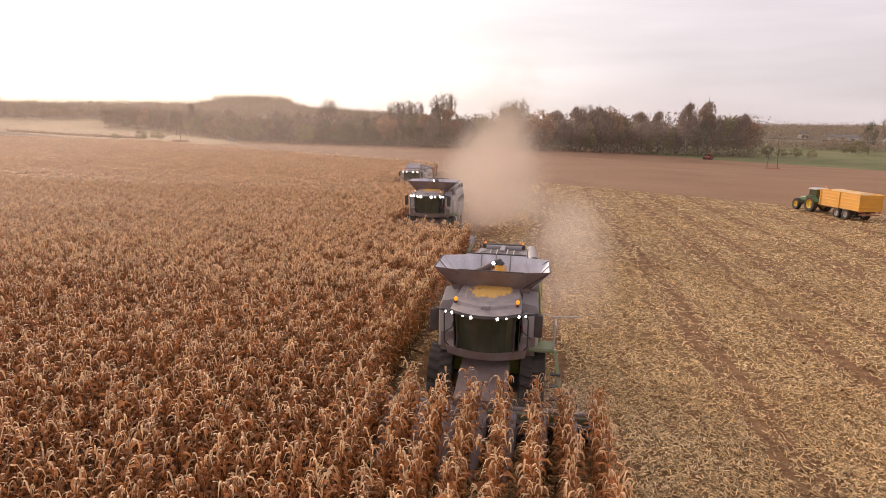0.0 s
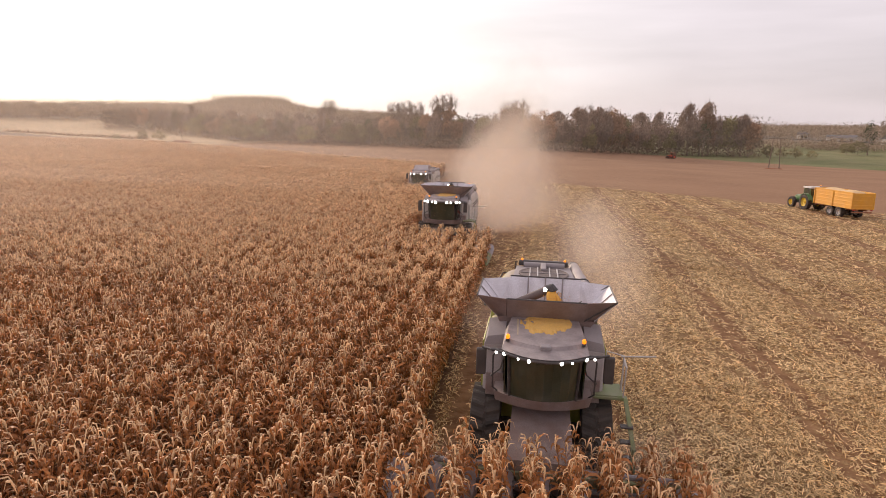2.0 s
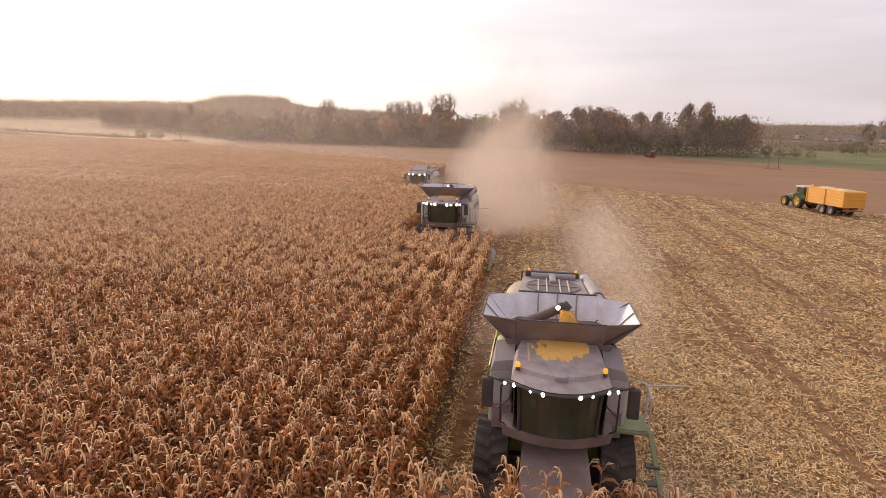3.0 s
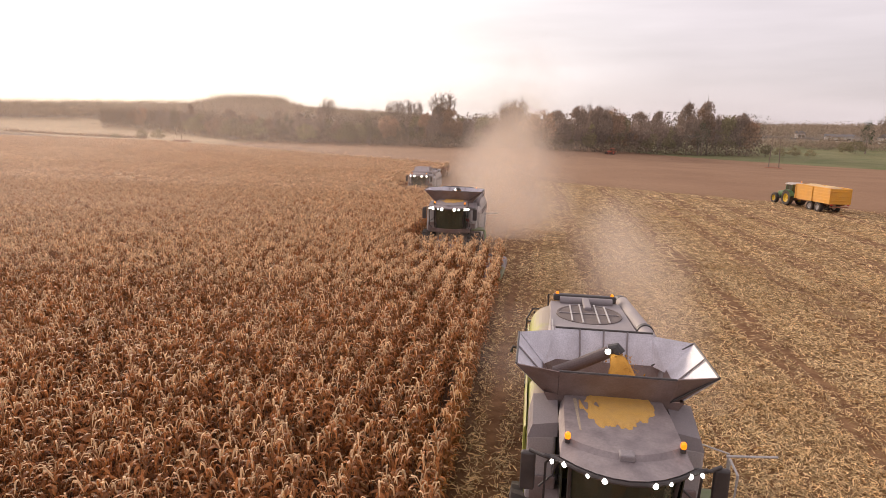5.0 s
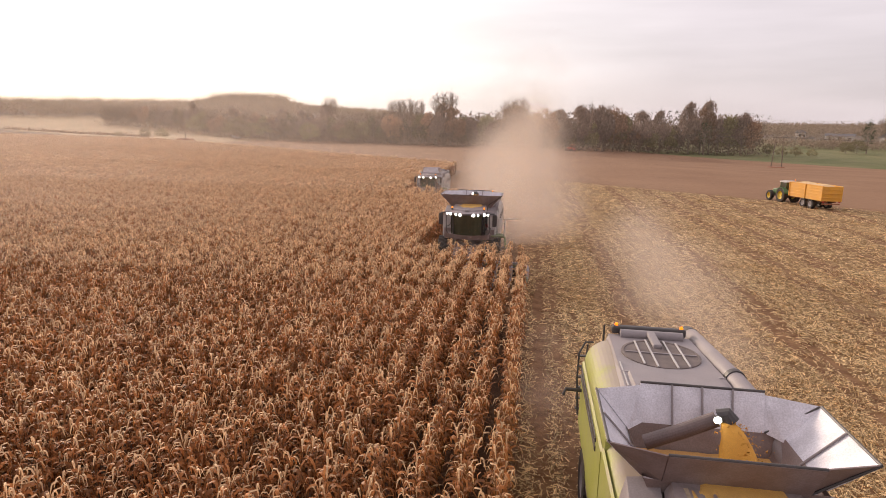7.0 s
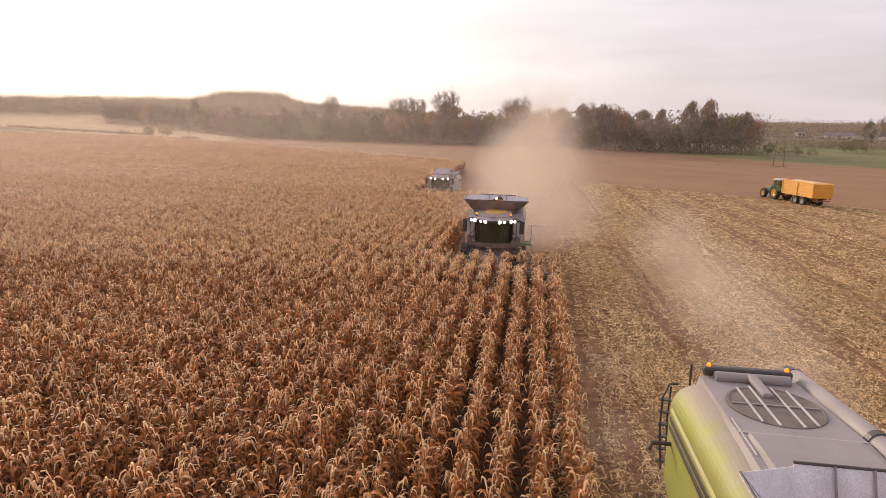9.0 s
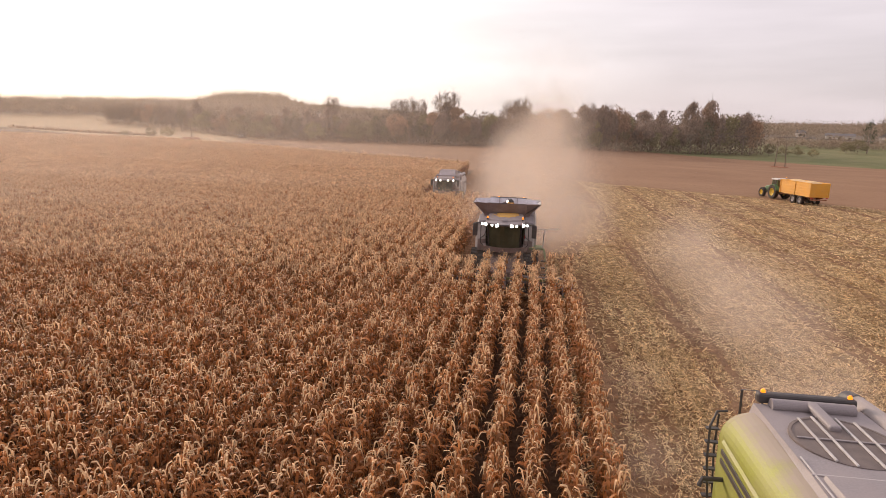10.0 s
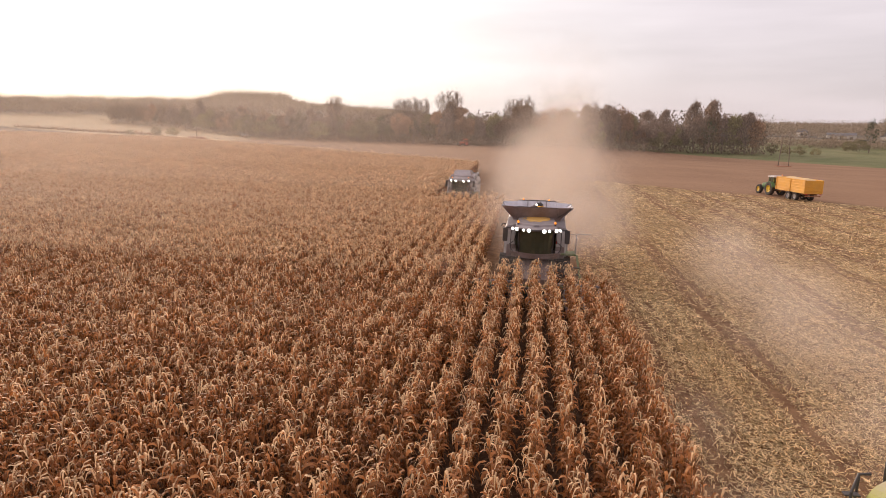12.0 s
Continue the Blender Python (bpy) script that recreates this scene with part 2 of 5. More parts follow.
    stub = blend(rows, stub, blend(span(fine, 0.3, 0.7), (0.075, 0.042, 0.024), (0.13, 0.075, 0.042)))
    # tilled soil
    till = blend(span(noi(0.05, 5), 0.3, 0.7), (0.225, 0.122, 0.068), (0.295, 0.172, 0.098))
    till = blend(span(noi(1.2, 5), 0.4, 0.7, 0, 0.4), till, (0.34, 0.21, 0.125))
    edge = calc("ADD", calc("ADD", calc("MULTIPLY", "X", 0.712), "Y"), wob)
    col = blend(span(edge, 107, 112), stub, till)
    # pale field beyond on one side, meadow on the other
    pale = blend(span(noi(0.03, 4), 0.3, 0.7), (0.35, 0.25, 0.14), (0.43, 0.32, 0.19))
    left = calc("MULTIPLY", span(calc("ADD", calc("ADD", "Y", calc("MULTIPLY", "X", 0.45)), wob), 165, 171), span("X", -118, -128))
    col = blend(left, col, pale)
    grass = blend(span(noi(0.06, 5), 0.35, 0.65), (0.13, 0.145, 0.055), (0.19, 0.175, 0.08))
    right = span(calc("ADD", calc("ADD", calc("MULTIPLY", "X", 1.3), "Y"), calc("MULTIPLY", wob, 0.3)), 430, 434)
    col = blend(right, col, grass)
    away = calc("SQRT", calc("ADD", calc("MULTIPLY", "X", "X"), calc("MULTIPLY", "Y", "Y")))
    col = blend(span(calc("ADD", away, calc("MULTIPLY", wob, 12)), 600, 680), col, blend(span(noi(0.02, 5), 0.35, 0.65), (0.13, 0.105, 0.085), (0.19, 0.155, 0.12)))
    nt.links.new(col, b.inputs["Base Color"])
    b.inputs["Roughness"].default_value = 0.95
    b.inputs["Specular IOR Level"].default_value = 0.2
    bp = nt.nodes.new("ShaderNodeBump")
    bp.inputs["Strength"].default_value, bp.inputs["Distance"].default_value = 0.6, 0.08
    nt.links.new(fine, bp.inputs["Height"])
    nt.links.new(bp.outputs[0], b.inputs["Normal"])
    return m


def build_ground():
    ax = np.concatenate([-np.geomspace(4500, 62, 40), np.arange(-60, 61, 2.0), np.geomspace(62, 4500, 40)])
    ay = np.concatenate([-np.geomspace(4500, 22, 24), np.arange(-20, 121, 2.0), np.geomspace(123, 4500, 60)])
    gx, gy = np.meshgrid(ax, ay)
    rng = np.random.default_rng(3)
    near = (np.abs(gx) < 60) & (gy > -20) & (gy < 120)
    gz = land(gx, gy) + np.where(near, rng.uniform(-0.025, 0.025, gx.shape), 0)
    n, m = gx.shape
    i = (np.arange(n - 1)[:, None] * m + np.arange(m - 1)[None]).ravel()
    tris = np.concatenate([np.stack([i, i + 1, i + m + 1], 1), np.stack([i, i + m + 1, i + m], 1)])
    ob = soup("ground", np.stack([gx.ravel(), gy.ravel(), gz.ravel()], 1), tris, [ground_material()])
    ob.data.polygons.foreach_set("use_smooth", np.ones(len(tris), dtype=bool))
    tagged(ob, "harvested stubble field running into brown tilled soil", "ground", kind="structure")


build_ground()

# ---- maize ----
ROW, ROW_X, SWATH_A, SWATH_B, SWATH_C = 0.8, 2.45, -1.0, -7.4, -14.5
EDGE_A, EDGE_B, EDGE_C = -3.95, -10.35, -17.55     # standing side of each machine's swath


def ribbon(points, widths, side, fold=0.0):
    """A leaf blade along points: pairs of corners and the triangles between them."""
    v, f = [], []
    for p, w in zip(points, widths):
        v += [p - side * w / 2, p + side * w / 2]
    for k in range(len(points) - 1):
        a = 2 * k
        f += [(a, a + 1, a + 3), (a, a + 3, a + 2)]
    return v, f


def maize_template(rng, leaves, steps, ear=True, fat=1.0, lowest=0.24, tops=4):
    """Corners, triangles and surface numbers (0 leaf, 1 stalk, 2 husk) of one dry plant."""
    V, F, M = [], [], []

    def add(v, f, mat):
        o = len(V)
        V.extend(v)
        F.extend(tuple(i + o for i in t) for t in f)
        M.extend([mat] * len(f))

    h = rng.uniform(1.85, 2.15)
    r = 0.016 * fat
    bend = rng.normal(0, 0.05, 2)
    lv = [np.array([0, 0, 0]), np.array([bend[0] * 0.4, bend[1] * 0.4, h * 0.55]), np.array([bend[0], bend[1], h])]
    ring = [np.array([math.cos(a), math.sin(a), 0]) for a in (0, 2.1, 4.2)]
    v, f = [], []
    for k, p in enumerate(lv):
        v += [p + q * r * (1, 0.85, 0.35)[k] for q in ring]
    for k in range(2):
        for j in range(3):
            a, b2 = k * 3 + j, k * 3 + (j + 1) % 3
            f += [(a, b2, b2 + 3), (a, b2 + 3, a + 3)]
    add(v, f, 1)
    az = rng.uniform(0, 6.28)
    for i in range(leaves):
        z = h * (lowest + (0.98 - lowest) * (i + rng.uniform(0, 0.7)) / leaves)
        az += math.pi + rng.normal(0, 0.5)
        d = np.array([math.cos(az), math.sin(az), 0])
        side = np.array([-d[1], d[0], 0])
        side = side + np.array([0, 0, rng.uniform(-0.6, 0.6)])
        length = rng.uniform(0.3, 0.54) * (0.7 if i > leaves - 3 else 1)
        up = rng.uniform(0.7, 1.3)
        droop = rng.uniform(1.6, 3.1)
        pts, ws = [], []
        x = zz = 0.0
        ang = up
        for s in range(steps + 1):
            pts.append(np.array([bend[0] * z / h, bend[1] * z / h, z]) + d * x + np.array([0, 0, zz]))
            ws.append(fat * 0.07 * (0.6, 1.0, 0.85, 0.5, 0.12, 0.1)[min(5, round(s * 4 / steps))])
            x += math.cos(ang) * length / steps
            zz += math.sin(ang) * length / steps
            ang -= (up + droop) / steps
        v, f = ribbon(pts, ws, side)
        add(v, f, 0)
    # frayed pale top: tassel and flag leaves
    for j in range(tops):
        a = rng.uniform(0, 6.28)
        d = np.array([math.cos(a), math.sin(a), 0])
        side = np.array([-d[1], d[0], rng.uniform(-0.4, 0.4)])
        top = lv[2] - np.array([0, 0, rng.uniform(0, 0.25)])
        k = rng.uniform(0.7, 1.3)
        v, f = ribbon([top, top + d * 0.08 * k + np.array([0, 0, 0.17 * k]), top + d * 0.17 * k + np.array([0, 0, 0.16 * k]), top + d * 0.23 * k + np.array([0, 0, 0.02])][:4 if steps > 2 else 3],
                      [0.015 * fat, 0.036 * fat, 0.03 * fat, 0.008] if steps > 2 else [0.015 * fat, 0.068 * fat, 0.054 * fat], side)
        add(v, f, 2)
    if ear:
        a = rng.uniform(0, 6.28)
        d = np.array([math.cos(a), math.sin(a), 0])
        p0 = np.array([0, 0, rng.uniform(0.85, 1.1)]) + d * 0.03
        ax = (d * 0.7 + np.array([0, 0, rng.uniform(-0.9, 0.5)]))
        ax /= np.linalg.norm(ax)
        s1 = np.cross(ax, [0.3, 0.2, 0.9])
        s1 /= np.linalg.norm(s1)
        s2 = np.cross(ax, s1)
        v = [p0] + [p0 + ax * 0.12 + (s1 * math.cos(q) + s2 * math.sin(q)) * 0.035 for q in (0, 2.1, 4.2)] + [p0 + ax * 0.27]
        add(v, [(0, 1, 2), (0, 2, 3), (0, 3, 1), (4, 2, 1), (4, 3, 2), (4, 1, 3)], 2)
    return np.array(V), np.array(F), np.array(M)


def maize(name, px, py, templates, rng, grow=1.0, wide=1.0):
    """A stand of plants at the places px, py as one mesh."""
    VV, FF, MM, o = [], [], [], 0
    pick = rng.integers(0, len(templates), len(px))
    for k, (V, F, M) in enumerate(templates):
        sel = np.nonzero(pick == k)[0]
        n = len(sel)
        if not n:
            continue
        a = rng.uniform(0, 6.283, n)
        s = rng.normal(1.0, 0.07, n) * grow
        lx, ly = rng.normal(0, 0.05, n), rng.normal(0, 0.05, n)
        x = (np.cos(a)[:, None] * V[None, :, 0] - np.sin(a)[:, None] * V[None, :, 1]) * s[:, None] * wide
        y = (np.sin(a)[:, None] * V[None, :, 0] + np.cos(a)[:, None] * V[None, :, 1]) * s[:, None] * wide
        z = V[None, :, 2] * s[:, None]
        x = x + lx[:, None] * z + px[sel][:, None]
        y = y + ly[:, None] * z + py[sel][:, None]
        z = z + land(px[sel], py[sel])[:, None]
        VV.append(np.stack([x, y, z], 2).reshape(-1, 3))
        FF.append((F[None] + (np.arange(n) * len(V))[:, None, None] + o).reshape(-1, 3))
        MM.append(np.tile(M, n))
        o += n * len(V)
    ob = soup(name, np.concatenate(VV), np.concatenate(FF), [leaf_m, stalk_m, husk_m], index=np.concatenate(MM))
    return ob


def rows_of(x0, x1, y0, y1, step, rng):
    """Places of plants in rows 0.8 m apart along y, between the bounds."""
    k0, k1 = math.ceil((x0 - ROW_X) / ROW - 0.5), math.floor((x1 - ROW_X) / ROW - 0.5)
    xs = ROW_X + (np.arange(k0, k1 + 1) + 0.5) * ROW
    ys = np.arange(y0, y1, step)
    gx, gy = np.meshgrid(xs, ys)
    gx, gy = gx.ravel(), gy.ravel()
    gx = gx + rng.normal(0, 0.035, gx.shape)
    gy = gy + rng.uniform(-0.5, 0.5, gx.shape) * step
    keep = rng.uniform(0, 1, gx.shape) > 0.05
    return gx[keep], gy[keep]


rng = np.random.default_rng(11)
near_t = [maize_template(rng, 13, 4, tops=3) for _ in range(10)]
mid_t = [maize_template(rng, 9, 3, fat=1.25, tops=6) for _ in range(8)]
far_t = [maize_template(rng, 5, 2, ear=False, fat=2.3, tops=9, lowest=0.45) for _ in range(6)]

A_Y = [(0, 20.2), (12, 0.16)]
B_Y = [(0, 48.0), (3, 43.4), (5, 40.6), (7, 37.8), (9, 34.7), (12, 30.6)]
C_Y = [(0, 77.9), (3, 73.8), (5, 70.6), (7, 67.9), (9, 64.9), (12, 61.5)]
HEAD = 2.5     # the snapping rolls lie this far ahead of the front axle


def build_standing_maize():
    def stand(x, y, which, sector=True):
        t, grow, wide, step = which
        ok = (x > -0.97 * y - 14) & (y + 0.712 * x < 103) & (y < 190)
        return x[ok], y[ok]

    label = "standing ripe maize, dry brown leaves, in rows"
    bands = ((1.0, 26, near_t, 0.15), (26, 62, mid_t, 0.165), (62, 110, far_t, 0.2), (110, 190, far_t, 0.36))
    for y0, y1, tpl, step in bands:
        xx, yy = [], []
        # strips of the field by what the machines leave standing
        for x0, x1, top in ((-240, EDGE_C, 400), (EDGE_C, EDGE_B, C_Y[-1][1] - HEAD), (EDGE_B, EDGE_A, B_Y[-1][1] - HEAD)):
            if y0 >= top:
                continue
            x, y = rows_of(max(x0, -y1 - 16), x1, y0, min(y1, top), step, rng)
            x, y = stand(x, y, (tpl, 1, 1, step))
            xx.append(x)
            yy.append(y)
        ob = maize("maize_field", np.concatenate(xx), np.concatenate(yy), tpl, rng, wide=1.0 if tpl is not far_t else 1.25)
        tagged(ob, label, "maize", kind="stuff")


build_standing_maize()
falling = []


def build_falling_maize():
    """Short strips across each swath, which the header draws down as it passes."""
    strip = 0.8
    for x0, x1, rows, tpl, step in ((EDGE_A, 2.45, A_Y, near_t, 0.15), (EDGE_B, EDGE_A, B_Y, mid_t, 0.165), (EDGE_C, EDGE_B, C_Y, mid_t, 0.18)):
        y_end, y_start = rows[-1][1] - HEAD, rows[0][1] - HEAD
        if rows is A_Y:
            y_end = 4.0
        n = math.floor((y_start - y_end) / strip)
        for k in range(n):
            y0 = y_end + k * strip
            x, y = rows_of(x0, x1, y0, y0 + strip, step, rng)
            mid = y0 + strip / 2
            ob = maize("maize_strip", x, y - mid, tpl, rng)
            ob.location = (0, mid, 0)
            tagged(ob, "ripe maize rows being cut by a header", "maize", "maize in front of the harvesters", "stuff")
            ts = np.interp(-(mid + HEAD), [-v for _, v in rows], [t for t, _ in rows])
            falling.append((ob, mid, float(ts)))


build_falling_maize()


def build_chaff():
    """Torn leaves and husks lying on the cut ground."""
    V, F, o = [], [], 0
    for (x0, x1, y0, y1, per, size) in ((-4.6, 26, 5, 24, 330, 0.75), (-4.6, 34, 24, 44, 140, 1.0), (-4.6, 50, 44, 70, 42, 1.5), (-4, 62, 70, 106, 16, 2.2)):
        n = int((x1 - x0) * (y1 - y0) * per)
        x, y = rng.uniform(x0, x1, n), rng.uniform(y0, y1, n)
        lane = np.min(np.abs(x[:, None] + 0.25 * np.sin(y * 0.5)[:, None] - np.array(BANDS)[None]), axis=1)
        clump = np.sin(x * 1.9 + 2.1 * np.sin(y * 0.23)) * np.sin(y * 0.37 + 1.7 * np.sin(x * 0.9)) + 0.6 * np.sin(x * 5.1 + y * 0.9) * np.sin(y * 1.7 - x)
        band = np.exp(-(lane / 0.8) ** 2)
        # last term thins pieces beside standing maize, so darker soil stands for its shade
        keep = rng.uniform(0, 1, n) > 0.22 + 0.48 * band - 0.24 * clump - 0.2 * np.sin(x * math.tau / 0.8 + 0.4 * np.sin(y * 0.3)) + 0.5 * np.clip((-1.4 - x + 0.4 * np.sin(y * 0.8)) / 1.6, 0, 1)
        keep &= (y + 0.712 * x < 108) & (x < 0.72 * y + 3)
        x, y = x[keep], y[keep]
        n = len(x)
        a = rng.uniform(0, 6.28, n)
        ln, w = rng.uniform(0.08, 0.3, n) * size, rng.uniform(0.012, 0.042, n) * size
        dx, dy = np.cos(a), np.sin(a)
        z0 = 0.045 + rng.uniform(0, 0.03, n)
        lift = rng.normal(0, 0.03, n)
        pts = []
        for e, q in ((-1, -1), (-1, 1), (1, 1), (1, -1)):
            rise = rng.uniform(-0.012, 0.03, n) + e * lift
            pts.append(np.stack([x + dx * e * ln / 2 - dy * q * w / 2, y + dy * e * ln / 2 + dx * q * w / 2, z0 + rise], 1))
        V.append(np.stack(pts, 1).reshape(-1, 3))
        base = (np.arange(n) * 4)[:, None, None] + o
        F.append((base + np.array([(0, 1, 2), (0, 2, 3)])[None]).reshape(-1, 3))
        o += n * 4
    ob = soup("straw_residue", np.concatenate(V), np.concatenate(F), [chaff_m])
    tagged(ob, "pale torn maize leaves strewn over the cut field", "straw", kind="stuff")


build_chaff()

# ---- machine paints ----
DUST = (0.36, 0.285, 0.25)
lime_m = material("lime paint", (0.32, 0.35, 0.018), 0.6, second=(0.26, 0.28, 0.02), scale=1.2, dust=0.25, dust_color=DUST, settle=0.85, bump=0.03)
pale_m = material("dusty pale panel", (0.52, 0.49, 0.49), 0.5, second=(0.42, 0.39, 0.39), scale=1.5, dust=0.3, dust_color=DUST, bump=0.04)
# stained sheet, also darkened in colour for the shaded front of the hopper
stain_shade_m = material("stained hopper front, shade in colour", (0.30, 0.24, 0.225), 0.5, 0.1, second=(0.19, 0.13, 0.115), scale=2.2, mix=0.9, dust=0.15, dust_color=(0.4, 0.3, 0.26), bump=0.05)
lime_dark_m = material("dusty green frame", (0.13, 0.2, 0.03), 0.5, scale=2, dust=0.45, dust_color=DUST, bump=0.05)
grey_m = material("dusty grey sheet", (0.27, 0.245, 0.25), 0.55, second=(0.20, 0.18, 0.185), scale=1.5, dust=0.45, dust_color=(0.34, 0.285, 0.275), bump=0.05)
roof_m = material("dusty cab roof", (0.17, 0.14, 0.142), 0.5, second=(0.33, 0.275, 0.26), scale=3.2, fine=22, mix=0.9, dust=0.35, dust_color=(0.40, 0.33, 0.31), bump=0.05)
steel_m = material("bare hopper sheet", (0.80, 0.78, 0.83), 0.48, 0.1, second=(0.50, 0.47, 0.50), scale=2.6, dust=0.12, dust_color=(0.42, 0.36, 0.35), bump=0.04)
black_m = material("black frame", (0.03, 0.028, 0.028), 0.5, scale=3, dust=0.12, dust_color=DUST, bump=0.05)
rubber_m = material("tyre rubber", (0.022, 0.02, 0.02), 0.85, scale=3, dust=0.22, dust_color=(0.2, 0.15, 0.11), bump=0.3)
white_m = material("pale paint", (0.62, 0.60, 0.58), 0.45, scale=1.5, dust=0.3, dust_color=DUST, bump=0.03)
glass_m = material("tinted cab glass", (0.035, 0.045, 0.025), 0.14, scale=2, mix=0.3, dust=0.16, dust_color=(0.22, 0.2, 0.14), bump=0.0, coat=0.6)
grain_m = material("maize grain", (0.78, 0.40, 0.06), 0.7, second=(0.62, 0.29, 0.04), scale=5, fine=90, bump=0.5, dist=0.02)
heap_m = material("pale maize load", (0.74, 0.52, 0.27), 0.8, second=(0.66, 0.43, 0.2), scale=2, fine=50, bump=0.4, dist=0.02)
lamp_m = material("lit work lamp", (1.0, 0.94, 0.86), 0.3, bump=0, emit=6.0)
amber_m = material("lit amber beacon", (1.0, 0.27, 0.01), 0.3, bump=0, emit=1.6)
red_m = material("red reflector", (0.5, 0.03, 0.02), 0.4, bump=0)
yellow_m = material("trailer yellow paint", (0.82, 0.40, 0.025), 0.5, second=(0.72, 0.33, 0.02), scale=1.2, dust=0.12, dust_color=DUST, bump=0.03)
jd_m = material("tractor green paint", (0.035, 0.16, 0.03), 0.4, scale=2, dust=0.15, dust_color=DUST, bump=0.03)
rim_m = material("yellow wheel rim", (0.82, 0.58, 0.03), 0.45, scale=2, dust=0.15, dust_color=DUST, bump=0.03)
rust_m = material("orange brown chassis", (0.34, 0.11, 0.03), 0.65, scale=3, dust=0.2, dust_color=DUST, bump=0.1)
redpaint_m = material("red tractor paint", (0.7, 0.09, 0.03), 0.5, scale=2, dust=0.1, dust_color=DUST, bump=0)
wheels = []      # wheel, its place on the machine, its radius, the machine


def wheel(name, parent, x, y, r, w, hub, lugs=18):
    """A wheel about its own axle: dished rim with a hub, and a lugged tyre under it."""
    s = 1 if x > 0 else -1
    rim = r * 0.56
    prof = [(0.30 * w, 0.12 * r), (0.36 * w, 0.16 * r), (0.10 * w, 0.24 * r), (0.16 * w, 0.45 * r), (0.42 * w, rim * 0.96), (0.46 * w, rim), (-0.46 * w, rim), (-0.4 * w, 0.1 * r)]
    seg = 28
    bm = loft([[(s * u, math.cos(k * math.tau / seg) * q, math.sin(k * math.tau / seg) * q) for k in range(seg)] for u, q in prof])
    wh = part(name, bm, hub, parent)
    # tread blocks stand out of one moulded ring, staggered from side to side
    n = lugs * 4
    prof = [(0.44, rim * 0.98, 0), (0.52, r * 0.72, 0), (0.5, r * 0.89, 0), (0.47, r, 1), (0.06, r, 1), (0.0, r * 0.97, 0), (-0.06, r, 2), (-0.47, r, 2), (-0.5, r * 0.89, 0), (-0.52, r * 0.72, 0), (-0.44, rim * 0.98, 0)]
    rings = []
    for u, q, kind in prof:
        ring = []
        for k in range(n):
            low = kind and ((k + (0 if kind == 1 else 2)) % 4) < 2
            a = (k + (1.2 if kind and abs(u) < 0.1 else 0)) * math.tau / n
            qq = q * 0.945 if low else q
            ring.append((u * w, math.cos(a) * qq, math.sin(a) * qq))
        rings.append(ring)
    bm = loft(rings, caps=False)
    part("tyre", bm, rubber_m, wh, "black lugged tyre")
    wh.location = (x, y, r)
    wheels.append((wh, (x, y, r), parent))
    return wh


def bulb(name, parent, x, y, z, r=0.055, amber=False):
    """A lit lamp: dark housing with a glowing lens that bulges forward."""
    seg = 12
    if amber:
        base = part(name, tube([(x, y, z - 0.09), (x, y, z - 0.02)], r * 0.9, 12), black_m, parent, "amber warning beacon, lit")
        bm = tube([(x, y, z - 0.02), (x, y, z + 0.02), (x, y, z + 0.06), (x, y, z + 0.085)], r, 12, radii=[r * 0.8, r, r * 0.9, r * 0.45])
        part("lens", bm, amber_m, base)
    else:
        base = part(name, tube([(x, y + 0.09, z), (x, y + 0.02, z - 0.01)], r, seg, radii=[r * 0.6, r * 1.25]), black_m, parent, "white work lamp, lit")
        part("lens", tube([(x, y + 0.02, z - 0.01), (x, y - 0.02, z - 0.02), (x, y - 0.045, z - 0.03)], r, seg, radii=[r, r * 0.85, r * 0.3]), lamp_m, base)


def arch(w, z0, z1, r, y, steps=10):
    """A cross-section with rounded shoulders, as a ring at y."""
    pts = [(-w, y, z0)]
    for k in range(steps + 1):
        a = math.pi - k * math.pi / 2 / steps
        pts.append((-w + r + math.cos(a) * r, y, z1 - r + math.sin(a) * r))
    for k in range(steps + 1):
        a = math.pi / 2 - k * math.pi / 2 / steps
        pts.append((w - r + math.cos(a) * r, y, z1 - r + math.sin(a) * r))
    return pts + [(w, y, z0)]


